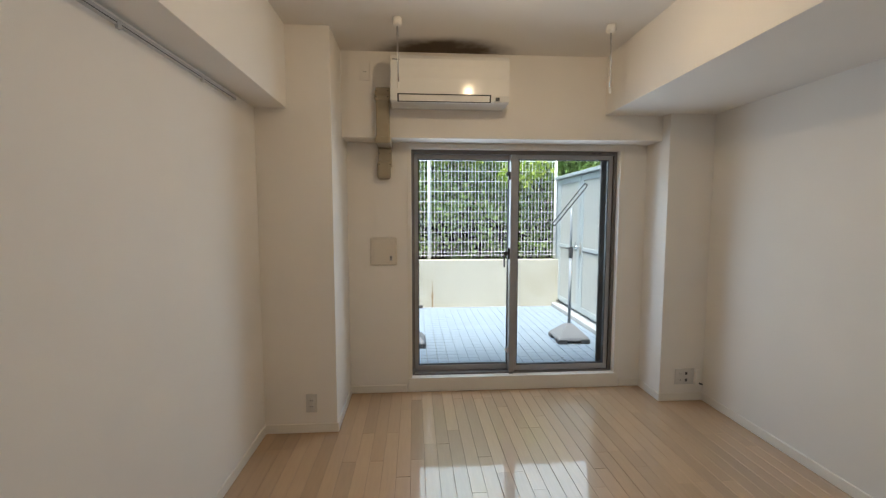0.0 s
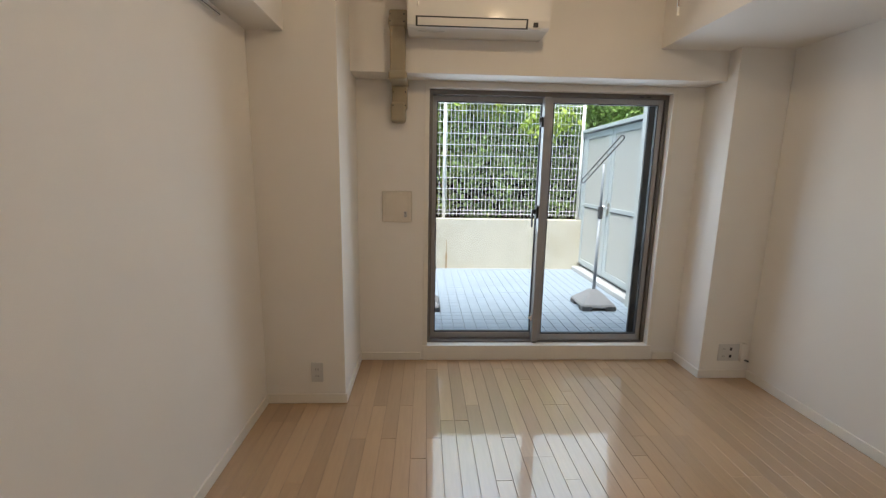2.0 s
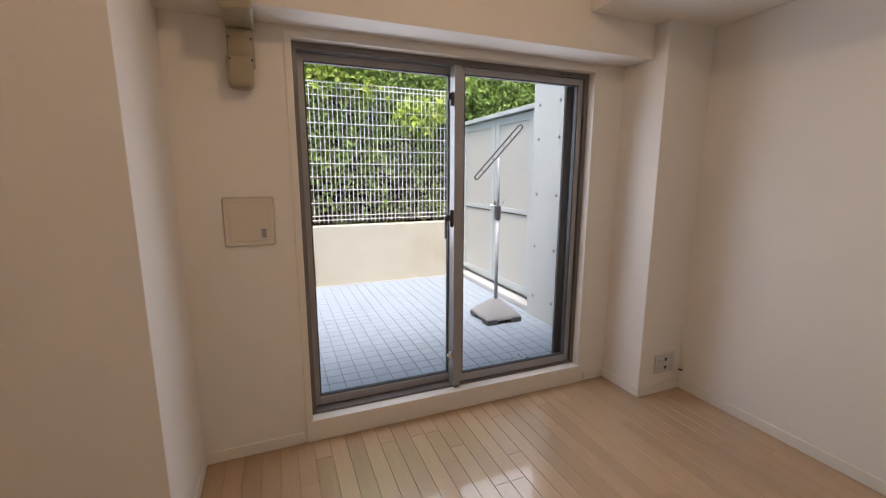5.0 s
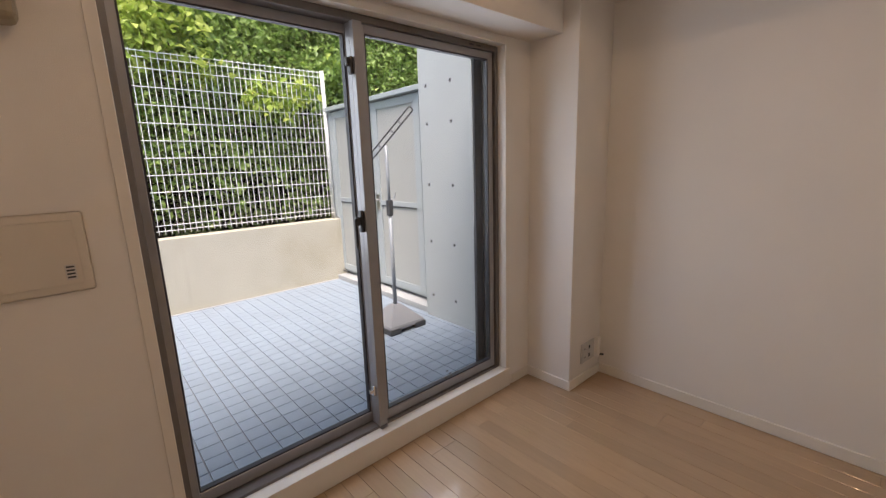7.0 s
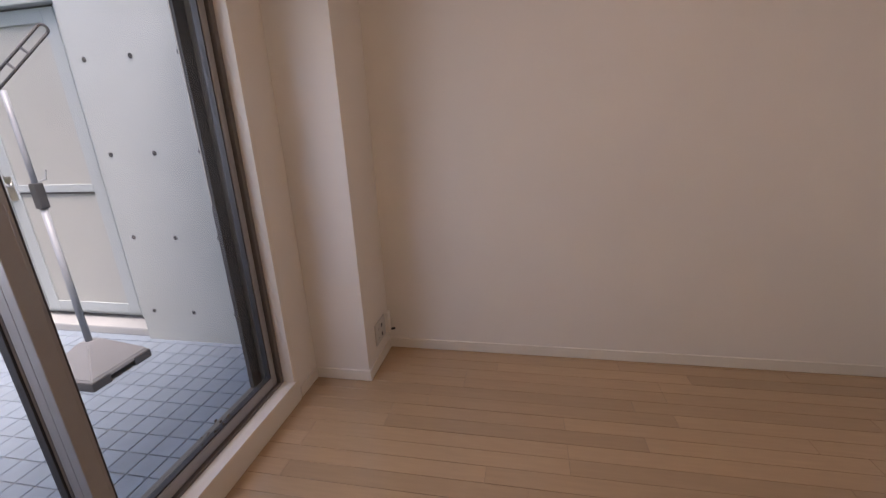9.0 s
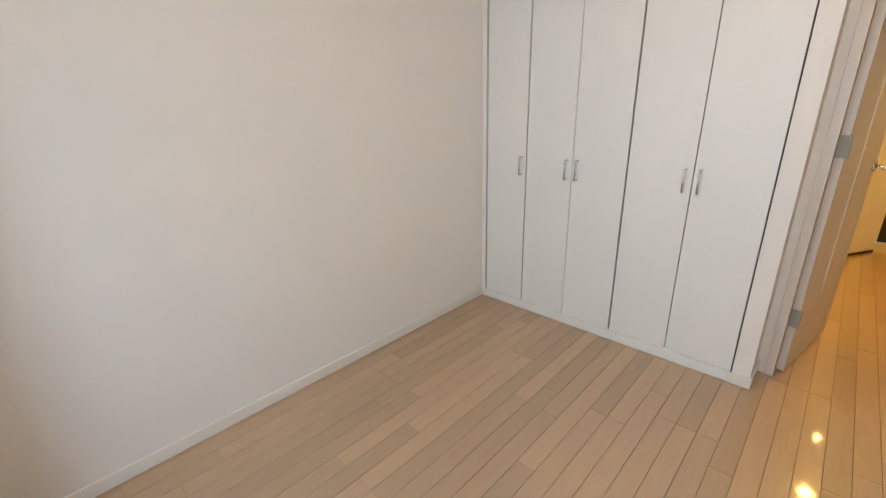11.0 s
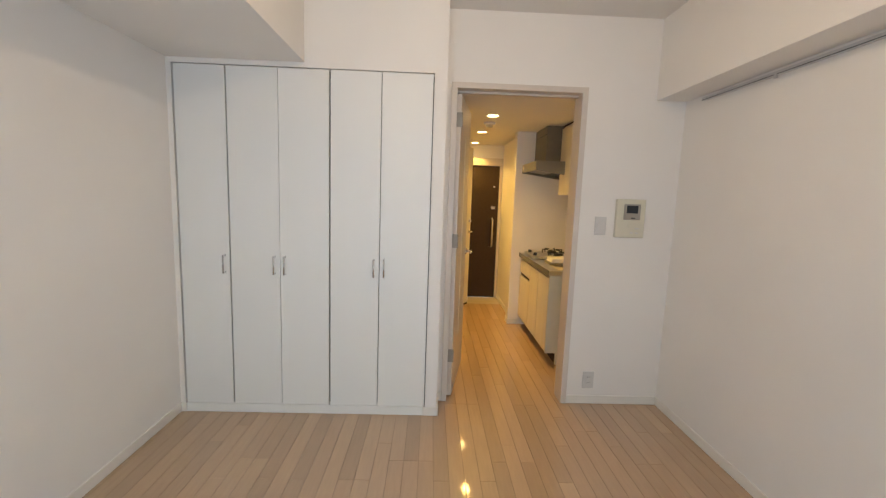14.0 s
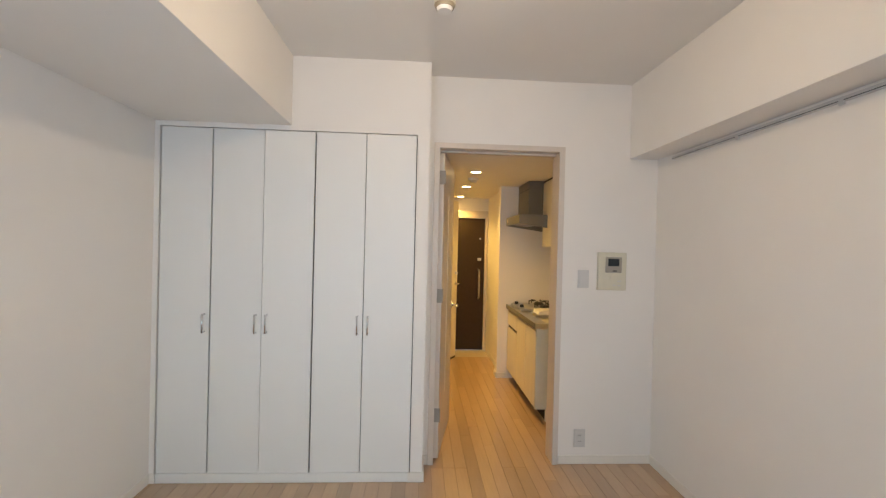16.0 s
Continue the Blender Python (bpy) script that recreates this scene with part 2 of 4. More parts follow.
def bent(bm, points, r, sides=8):
    """Adds a round bar through the points."""
    for a, b in zip(points, points[1:]):
        tube(bm, a, b, r, sides=sides)
        bmesh.ops.create_uvsphere(bm, u_segments=sides, v_segments=6, radius=r, matrix=Matrix.Translation(b))
    return bm


def prism(bm, profile, axis, lo, hi):
    """Extrudes a closed outline along an axis; the outline is in the two other axes, in order."""
    def at(p, c):
        return {"x": (c, p[0], p[1]), "y": (p[0], c, p[1]), "z": (p[0], p[1], c)}[axis]
    low, high = [bm.verts.new(at(p, lo)) for p in profile], [bm.verts.new(at(p, hi)) for p in profile]
    bm.faces.new(low), bm.faces.new(high[::-1])
    for i in range(len(profile)):
        j = (i + 1) % len(profile)
        bm.faces.new((low[i], high[i], high[j], low[j]))
    bmesh.ops.recalc_face_normals(bm, faces=bm.faces[:])
    return bm


def mesh_of(name, bm, mat, smooth=False):
    data = bpy.data.meshes.new(name)
    bm.to_mesh(data)
    bm.free()
    data.materials.append(mat)
    if smooth:
        for p in data.polygons:
            p.use_smooth = True
    return data


def part(name, bm, mat, parent, label="", smooth=False):
    ob = new(name, mesh_of(name, bm, mat, smooth))
    ob.parent = parent
    if parent is not None:
        ob.matrix_parent_inverse = Matrix.Identity(4)
    return tagged(ob, label)


def thing(name, label, category, group="", kind="", at=(0, 0, 0)):
    ob = new(name)
    ob.location = at
    return tagged(ob, label, category, group, kind)


def slab(name, label, mat, *boxes, bevel=0.0):
    """A piece of the setting made of one or more boxes."""
    bm = bmesh.new()
    for b in boxes:
        box(bm, *b, bevel=bevel)
    return tagged(new(name, mesh_of(name, bm, mat)), label, name.split("_")[0], kind="structure")


def B(*args, bevel=0.0, segments=2):
    return box(bmesh.new(), *args, bevel=bevel, segments=segments)


def bar(*args, **kw):
    return tube(bmesh.new(), *args, **kw)


# ---- the plan ----
W, DY, CY, CZ = 3.043, -2.895, -2.70, 2.46      # room width, door wall, closet front, ceiling height
LX, LY = 0.444, -0.562                          # column beside the window, left
RX, RY = 2.714, -0.285                          # column beside the window, right
HY, HZ = -0.195, 1.888                          # wall drop over the window
BLX, BLZ = 0.187, 1.983                         # beam along the left wall
BRX, BRZ = 2.285, 2.061                         # beam along the right wall
OX0, OX1, OZ0, OZ1 = 0.886, 2.530, 0.11, 1.872  # window opening
DX0, DX1, DZ = 0.654, 1.421, 2.008              # room door opening
KZ = 2.04                                       # corridor ceiling
PX, PY, FY = 0.692, -4.645, -5.82               # partition past the kitchen, front wall
EX = PX - 0.066                                 # entrance side wall, set back behind the partition
CX = 1.455                                      # corridor wall
T = 0.15

# ---- large structure ----
slab("floor_base", "dark underfloor showing only in the board joints", JOINT, (-T, W + T, FY, 0.0, -0.12, -0.004))
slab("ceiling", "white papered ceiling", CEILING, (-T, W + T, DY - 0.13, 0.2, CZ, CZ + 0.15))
slab("ceiling_corridor", "white papered low corridor ceiling", CEILING, (-T, CX + T, FY - T, DY - 0.13, KZ, KZ + 0.12))
slab("wall_west", "white papered side wall", WALLPAPER, (-T, 0, DY - 0.13, 0.2, 0, CZ))
slab("wall_east", "white papered side wall", WALLPAPER, (W, W + T, DY - 0.8, 0.2, 0, CZ))
slab("wall_north", "white papered wall round the terrace window", WALLPAPER, (0, OX0, 0, 0.2, 0, CZ), (OX1, W, 0, 0.2, 0, CZ), (OX0, OX1, 0, 0.2, OZ1, CZ), (OX0, OX1, 0.0, 0.2, -0.1, OZ0 - 0.03))
slab("wall_drop", "white papered wall drop above the window", WALLPAPER, (LX, RX, HY, 0, HZ, CZ), bevel=0.003)
slab("column_west", "white papered corner column", WALLPAPER, (0, LX, LY, 0, 0, CZ), bevel=0.003)
slab("column_east", "white papered corner column", WALLPAPER, (RX, W, RY, 0, 0, CZ), bevel=0.003)
slab("beam_west", "white papered beam below the ceiling", WALLPAPER, (0, BLX, DY, LY, BLZ, CZ), bevel=0.003)
slab("beam_east", "wide white papered beam below the ceiling", WALLPAPER, (BRX, W, CY, HY, BRZ, CZ), bevel=0.003)
slab("wall_south", "white papered wall with the room door opening", WALLPAPER, (0, DX0 - 0.002, DY - 0.13, DY, 0, CZ), (DX1 + 0.002, 1.49, DY - 0.13, DY, 0, CZ), (DX0 - 0.002, DX1 + 0.002, DY - 0.13, DY, DZ + 0.002, CZ))
slab("wall_closet_end", "white papered closet end wall beside the door", WALLPAPER, (1.49, 1.561, DY - 0.13, CY, 0, CZ))
slab("wall_closet_head", "white papered wall above the closet doors", WALLPAPER, (1.561, W, CY - 0.08, CY, 2.034, CZ))
slab("wall_closet_jamb", "narrow white papered strip beside the closet doors", WALLPAPER, (3.015, W, CY - 0.08, CY, 0, 2.034))
slab("wall_closet_back", "plain back wall of the closet", WALLPAPER, (1.561, W, DY - 0.8, DY - 0.7, 0, CZ))
slab("wall_corridor_east", "cream lit corridor wall", WALLPAPER, (CX, CX + 0.035, FY - T, DY - 0.13, 0, KZ))
slab("wall_corridor_west", "white papered kitchen wall", WALLPAPER, (-T, 0, FY - T, DY - 0.13, 0, KZ), (0, PX, PY - 0.12, PY, 0, KZ), (0, EX, FY, PY - 0.12, 0, KZ))
slab("wall_front", "cream wall round the entrance door", WALLPAPER, (EX, CX, FY - T, FY - 0.03, 1.875, KZ), (-T, EX, FY - T, FY, 0, KZ))
slab("floor_entrance", "beige entrance floor tiles", GENKAN, (EX, CX, FY - T, -5.47, -0.06, -0.003))


def baseboards():
    h, d = 0.058, 0.009
    bm = bmesh.new()
    for x0, x1, y0, y1 in [(0, d, DY, LY), (W - d, W, CY, RY), (0, LX + d, LY - d, LY), (LX, LX + d, LY, 0), (LX, OX0 - 0.02, -d, 0), (OX1 + 0.02, RX, -d, 0), (RX - d, RX, RY, 0), (RX - d, W, RY - d, RY),
                           (0, DX0 - 0.04, DY, DY + d), (1.458, 1.49, DY, DY + d), (1.481, 1.49, DY, CY), (1.481, 1.575, CY, CY + d), (3.005, W, CY, CY + d),
                           (0.59, PX + d, PY, PY + d), (PX, PX + d, PY - 0.12, PY), (EX, EX + d, FY, PY - 0.12), (CX - d, CX, FY, -3.1)]:
        box(bm, x0, x1, y0, y1, 0.001, h, bevel=0.002, segments=1)
    tagged(new("baseboard", mesh_of("baseboard", bm, TRIM)), "white painted baseboard along the walls", "baseboard", kind="structure")


baseboards()


# ---- terrace window ----
def terrace_window():
    win = thing("window_1", "two-panel grey aluminium sliding terrace window, closed", "window", kind="structure")
    bm = bmesh.new()
    c = 0.026
    for b in [(OX0 - 0.004, OX0 + c, -0.006, 0.06, OZ0, OZ1), (OX1 - c, OX1 + 0.004, -0.006, 0.06, OZ0, OZ1), (OX0 + c, OX1 - c, -0.006, 0.06, OZ1 - c, OZ1 + 0.004)]:
        box(bm, *b, bevel=0.002)
    part("casing", bm, TRIM, win, "white painted window casing")
    part("window_sill", B(OX0 - 0.004, OX1 + 0.004, -0.012, 0.06, 0.001, OZ0, bevel=0.003), TRIM, win, "white painted window sill board")
    x0, x1, z0, z1 = OX0 + c, OX1 - c, OZ0, OZ1 - c
    bm = bmesh.new()
    for b in [(x0, x0 + 0.022, 0.045, 0.165, z0, z1), (x1 - 0.022, x1, 0.045, 0.165, z0, z1), (x0 + 0.022, x1 - 0.022, 0.045, 0.165, z1 - 0.028, z1), (x0 + 0.022, x1 - 0.022, 0.045, 0.165, z0 - 0.02, z0 + 0.012)]:
        box(bm, *b, bevel=0.0015, segments=1)
    part("window_frame", bm, ALU, win, "grey aluminium outer frame")
    a0, a1 = x0 + 0.022, x1 - 0.022
    for name, s0, s1, y, left_w, right_w in (("sash", 1.668, a1 - 0.006, 0.058, 0.066, 0.030), ("sash", a0, 1.735, 0.098, 0.028, 0.066)):
        bm = bmesh.new()
        zb, zt = z0 + 0.014, z1 - 0.030
        for b in [(s0, s0 + left_w, y, y + 0.032, zb, zt), (s1 - right_w, s1, y, y + 0.032, zb, zt), (s0 + left_w, s1 - right_w, y, y + 0.032, zb, zb + 0.045), (s0 + left_w, s1 - right_w, y, y + 0.032, zt - 0.032, zt)]:
            box(bm, *b, bevel=0.002, segments=1)
        if y < 0.07:
            box(bm, s0, s0 + 0.040, 0.030, y + 0.001, zb, zt, bevel=0.0015, segments=1)
        sash = part(name, bm, ALU_LIGHT, win, "silver aluminium sliding sash")
        bm = bmesh.new()
        g0, g1, h0, h1 = s0 + left_w, s1 - right_w, zb + 0.045, zt - 0.032
        for b in [(g0, g0 + 0.006, y + 0.004, y + 0.028, h0, h1), (g1 - 0.006, g1, y + 0.004, y + 0.028, h0, h1), (g0 + 0.006, g1 - 0.006, y + 0.004, y + 0.028, h0, h0 + 0.006), (g0 + 0.006, g1 - 0.006, y + 0.004, y + 0.028, h1 - 0.006, h1)]:
            box(bm, *b)
        part("gasket", bm, RUBBER, sash, "dark rubber gasket")
        pane = part("pane", B(g0 + 0.006, g1 - 0.006, y + 0.013, y + 0.018, h0 + 0.006, h1 - 0.006), GLASS, sash, "clear glass pane")
        pane.visible_shadow = False
    # insect screen stile parked behind the right-hand sash
    part("screen_stile", B(a1 - 0.058, a1 - 0.004, 0.138, 0.158, z0 + 0.014, z1 - 0.03, bevel=0.002), RUBBER, win, "dark insect screen stile")
    part("screen_cord", bent(bmesh.new(), [(a1 - 0.062, 0.150, z1 - 0.06), (a1 - 0.061, 0.150, 1.30), (a1 - 0.063, 0.150, 0.95)], 0.002), GREY_PLATE, win, "thin white screen cord")
    # crescent lock, child locks and guides on the meeting stile
    lock = part("crescent_lock", B(1.650, 1.6675, 0.036, 0.062, 1.015, 1.105, bevel=0.006), BLACK, win, "black crescent lock")
    part("lever", box(B(1.630, 1.651, 0.040, 0.054, 1.045, 1.08, bevel=0.006), 1.620, 1.632, 0.034, 0.050, 0.955, 1.075, bevel=0.005), BLACK, lock, "black lock lever")
    part("child_lock", box(B(1.654, 1.6675, 0.042, 0.060, 0.275, 0.325, bevel=0.004), 1.638, 1.656, 0.046, 0.056, 0.29, 0.308, bevel=0.003), CHROME, win, "small metal child lock")
    part("child_lock", box(B(1.652, 1.6675, 0.038, 0.062, 1.625, 1.690, bevel=0.006), 1.640, 1.654, 0.044, 0.058, 1.655, 1.685, bevel=0.003), BLACK, win, "small black child lock")
    part("stile_foot", B(1.670, 1.704, 0.024, 0.058, z0 + 0.002, z0 + 0.016, bevel=0.003), ALU, win)
    # specks of dirt low on the sliding pane
    rng = np.random.default_rng(9)
    for k in range(16):
        px, pz, r = rng.normal(2.12, 0.09), 0.165 + abs(rng.normal(0, 0.02)), rng.uniform(0.0018, 0.004)
        part("dirt_speck", B(px - r, px + r * 1.6, 0.0695, 0.0707, pz - r, pz + r), BARK, win)
    for x in (2.30, 2.35):
        part("frame_slot", B(x, x + 0.03, 0.0435, 0.046, z1 - 0.02, z1 - 0.012, bevel=0.001), BLACK, win, "dark drain slot")


terrace_window()


# ---- room door and frame ----
def room_door():
    fr = thing("door_1", "cream wooden room door standing open into the corridor", "door", kind="structure")
    bm = bmesh.new()
    for b in [(DX0 - 0.036, DX0, DY - 0.13, DY + 0.012, 0, DZ), (DX1, DX1 + 0.036, DY - 0.13, DY + 0.012, 0, DZ), (DX0 - 0.036, DX1 + 0.036, DY - 0.13, DY + 0.012, DZ, DZ + 0.034)]:
        box(bm, *b, bevel=0.002)
    for b in [(DX0, DX1, DY - 0.10, DY - 0.06, DZ - 0.012, DZ)]:
        box(bm, *b)
    part("door_frame", bm, CASING, fr, "cream door frame")
    leaf = part("leaf", B(0.0, 0.032, -0.64, 0.0, 0.008, 1.99, bevel=0.003), CASING, fr, "cream door leaf")
    leaf.location = (1.388, DY - 0.055, 0)
    leaf.rotation_euler = (0, 0, radians(-10.5))
    part("panel_strip", B(-0.003, 0.0, -0.30, -0.275, 0.35, 1.75, bevel=0.001), TRIM, leaf, "pale inlaid strip")
    part("panel_strip", B(-0.002, 0.0, -0.56, -0.55, 0.05, 1.95, bevel=0.001), CASING, leaf)
    for z in (0.29, 1.066, 1.832):
        part("hinge", box(B(0.004, 0.030, 0.0, 0.003, z - 0.045, z + 0.045, bevel=0.001), -0.010, 0.004, -0.006, 0.008, z - 0.045, z + 0.045, bevel=0.004), GUN, leaf, "grey steel hinge")
    bm = bar((0.0, -0.585, 0.93), (-0.010, -0.585, 0.93), 0.026, sides=20)
    bent(bm, [(-0.010, -0.585, 0.93), (-0.049, -0.585, 0.93), (-0.052, -0.50, 0.93)], 0.009)
    part("lever_handle", bm, CHROME, leaf, "chrome lever handle", smooth=True)


room_door()


# ---- closet with five doors ----
def closet():
    cl = thing("closet", "white built-in closet with five flush doors, closed", "closet", kind="structure")
    bm = bmesh.new()
    for b in [(1.5612, 1.563, CY - 0.07, CY - 0.02, 0.045, 2.0335), (3.012, 3.0148, CY - 0.07, CY - 0.02, 0.045, 2.0335), (1.563, 3.012, CY - 0.07, CY - 0.02, 2.032, 2.0338)]:
        box(bm, *b)
    part("closet_frame", bm, TRIM, cl, "white closet frame")
    # added dark sheet, so the gaps between the doors look shaded
    part("gap_shade_sheet", B(1.563, 3.012, CY - 0.07, CY - 0.06, 0.045, 2.032), SHADOW_GAP, cl)
    part("plinth", B(1.575, 3.005, CY - 0.05, CY + 0.004, 0.001, 0.055, bevel=0.002), DOOR_WHITE, cl, "white closet plinth")
    xs = [1.566, 1.857, 2.147, 2.435, 2.723, 3.009]
    handles = {0: [1], 1: [0], 2: [1], 3: [0], 4: [0]}
    for i in range(5):
        g0 = 0.0042 if i in (2, 4) else 0.0014
        g1 = 0.0042 if i in (1, 3, 4) else 0.0028 if i == 0 else 0.0014
        door = part("closet_door", B(xs[i] + g0, xs[i + 1] - g1, CY - 0.022, CY - 0.002, 0.056, 2.028, bevel=0.0015), DOOR_WHITE, cl, "white flush closet door")
        hx = xs[i + 1] - 0.030 if handles[i][0] else xs[i] + 0.030
        z0, z1 = 0.868, 0.968
        bm = bent(bmesh.new(), [(hx, CY - 0.003, z0), (hx, CY + 0.026, z0), (hx, CY + 0.026, z1), (hx, CY - 0.003, z1)], 0.0055)
        part("handle", bm, CHROME, door, "chrome bar handle", smooth=True)


closet()


# ---- room fittings ----
def air_conditioner():
    ac = thing("air_conditioner", "white wall-mounted air conditioner above the window", "air conditioner", at=(0, 0, -0.062))
    x0, x1, yb = 0.785, 1.548, HY - 0.002
    prof = [(yb, 2.440), (yb - 0.15, 2.440), (yb - 0.190, 2.430), (yb - 0.206, 2.405), (yb - 0.217, 2.35), (yb - 0.222, 2.28), (yb - 0.218, 2.18), (yb - 0.208, 2.146), (yb - 0.185, 2.138), (yb - 0.05, 2.136), (yb, 2.140)]
    bm = prism(bmesh.new(), prof, "x", x0, x1)
    bmesh.ops.bevel(bm, geom=[e for e in bm.edges if abs(e.verts[0].co.x - e.verts[1].co.x) < 1e-6], offset=0.006, segments=2, affect="EDGES")
    part("body", bm, GLOSS_PLASTIC, ac)
    prof = [(yb - 0.2235, 2.178), (yb - 0.2255, 2.176), (yb - 0.2145, 2.142), (yb - 0.212, 2.143)]
    part("outlet_flap", prism(bmesh.new(), prof, "x", x0 + 0.055, x1 - 0.13), GLOSS_PLASTIC, ac, "white air outlet flap")
    prof = [(yb - 0.221, 2.186), (yb - 0.2228, 2.184), (yb - 0.212, 2.138), (yb - 0.206, 2.138)]
    part("outlet_slot", prism(bmesh.new(), prof, "x", x0 + 0.045, x1 - 0.12), BLACK, ac, "dark gap round the flap")
    part("display", B(x1 - 0.09, x1 - 0.065, yb - 0.2225, yb - 0.205, 2.150, 2.170, bevel=0.002), BLACK, ac, "dark receiver window")
    part("display", B(x1 - 0.1, x1 - 0.05, yb - 0.214, yb - 0.19, 2.136, 2.146, bevel=0.002), GREY_PLATE, ac)
    part("badge", B(x0 + 0.012, x0 + 0.06, yb - 0.208, yb - 0.2, 2.395, 2.401), BLACK, ac, "small dark maker's mark")
    part("badge", B(x0 + 0.06, x0 + 0.2, yb - 0.16, yb - 0.155, 2.127, 2.132), GREY_PLATE, ac)


air_conditioner()


def pipe_cover():
    pc = thing("pipe_cover", "beige plastic pipe cover below the air conditioner", "pipe cover")
    y = HY - 0.002
    def trunk(x0, x1, y0, y1, z0, z1):
        return B(x0, x1, y0, y1, z0, z1, bevel=0.016, segments=3)
    part("elbow", box(trunk(0.676, 0.782, y - 0.075, y, 2.125, 2.205), 0.672, 0.776, y - 0.078, y, 2.118, 2.160, bevel=0.01), BEIGE, pc)
    part("trunking", trunk(0.680, 0.770, y - 0.070, y, 1.862, 2.13), BEIGE, pc)
    part("joint", trunk(0.672, 0.778, y - 0.078, 0.0 - 0.002, 1.838, 1.884), BEIGE, pc)
    part("trunking", trunk(0.676, 0.772, -0.075, -0.002, 1.70, 1.84), BEIGE, pc)
    part("end_cap", B(0.668, 0.764, -0.088, -0.002, 1.618, 1.745, bevel=0.028, segments=4), BEIGE, pc)
    for z in (2.14, 2.178, 1.72, 1.80):
        for x in (0.684, 0.762):
            yy = y - 0.0775 if z > 1.9 else -0.0805 if z > 1.75 else -0.089
            part("screw", bar((x, yy + 0.01, z), (x, yy - 0.001, z), 0.004, sides=10), BLACK, pc, "dark screw")


pipe_cover()


def drying_pole_hanger(x, y):
    h = thing("drying_pole_hanger", "white ceiling hanger with a thin steel drop rod", "hanger", group="ceiling hangers")
    bm = bar((0, 0, -0.032), (0, 0, 0), 0.029, 0.025, sides=24)
    bmesh.ops.create_uvsphere(bm, u_segments=20, v_segments=10, radius=0.028, matrix=Matrix.Translation((0, 0, -0.032)) @ Matrix.Diagonal((1, 1, 0.5, 1)))
    part("mount", bm, WHITE_PLASTIC, h, "white round ceiling mount", smooth=True)
    part("rod", bar((0, 0, -0.044), (0.004, 0, -0.35), 0.005), CHROME, h, "thin steel rod", smooth=True)
    part("tip", bar((0.004, 0, -0.35), (0.004, 0, -0.385), 0.0065, 0.005), WHITE_PLASTIC, h, "pale rod tip")
    h.location = (x, y, CZ)
    return h


hanger = drying_pole_hanger(0.843, -0.682)
copy_thing(hanger, pose(2.084, -0.676, CZ))


def picture_rail():
    r = thing("picture_rail", "slim grey metal hanging rail along the wall below the beam", "rail")
    y0, y1 = -2.72, -0.84
    bm = bmesh.new()
    box(bm, 0.0, 0.009, y0, y1, 1.950, 1.968, bevel=0.001)
    box(bm, 0.009, 0.014, y0, y1, 1.950, 1.953)
    box(bm, 0.009, 0.014, y0, y1, 1.958, 1.968)
    part("track", bm, GREY_PLATE, r)
    # the groove's shade is a dark strip laid along it
    part("groove", B(0.0135, 0.0148, y0, y1, 1.9530, 1.9565), SHADOW_GAP, r, "dark strip painted as the shade in the track groove")
    for y in (-2.2, -1.18, -1.7):
        part("hook_runner", B(0.006, 0.0165, y - 0.009, y + 0.009, 1.938, 1.966, bevel=0.002), GREY_PLATE, r, "small grey hook runner")


picture_rail()


def wall_plate(name, label, category, origin, rz, w, h, mat, sockets=0, rocker=False, group=""):
    """A flat wall plate with its sockets or rocker; it faces -y before it is turned."""
    p = thing(name, label, category, group)
    part("plate", B(-w / 2, w / 2, -0.009, 0, -h / 2, h / 2, bevel=0.003), mat, p)
    part("insert", B(-w * 0.23, w * 0.23, -0.0105, -0.008, -h * 0.36, h * 0.36, bevel=0.001), mat, p)
    if rocker:
        part("rocker", B(-w * 0.36, w * 0.36, -0.0135, -0.009, -h * 0.38, h * 0.38, bevel=0.002), mat, p)
    for k in range(sockets):
        z = (k - (sockets - 1) / 2) * h * 0.34
        for dx in (-0.0065, 0.0065):
            part("socket_slot", B(dx - 0.0016, dx + 0.0016, -0.0112, -0.010, z - 0.0045, z + 0.0045), BLACK, p)
    p.location, p.rotation_euler = origin, (0, 0, radians(rz))
    return p


wall_plate("power_outlet", "white double power outlet near the floor on the column", "outlet", (0.288, LY, 0.190), 0, 0.066, 0.115, GREY_PLATE, sockets=2)
wall_plate("power_outlet", "pale grey double power outlet near the floor beside the door", "outlet", (0.476, DY, 0.169), 180, 0.074, 0.115, GREY_PLATE, sockets=2)
wall_plate("light_switch", "pale grey rocker light switch beside the door", "switch", (0.478, DY, 1.200), 180, 0.072, 0.116, GREY_PLATE, rocker=True)
wall_plate("power_outlet", "white air conditioner outlet high on the wall drop", "outlet", (0.604, HY, 2.322), 0, 0.066, 0.112, WHITE_PLASTIC, sockets=1)


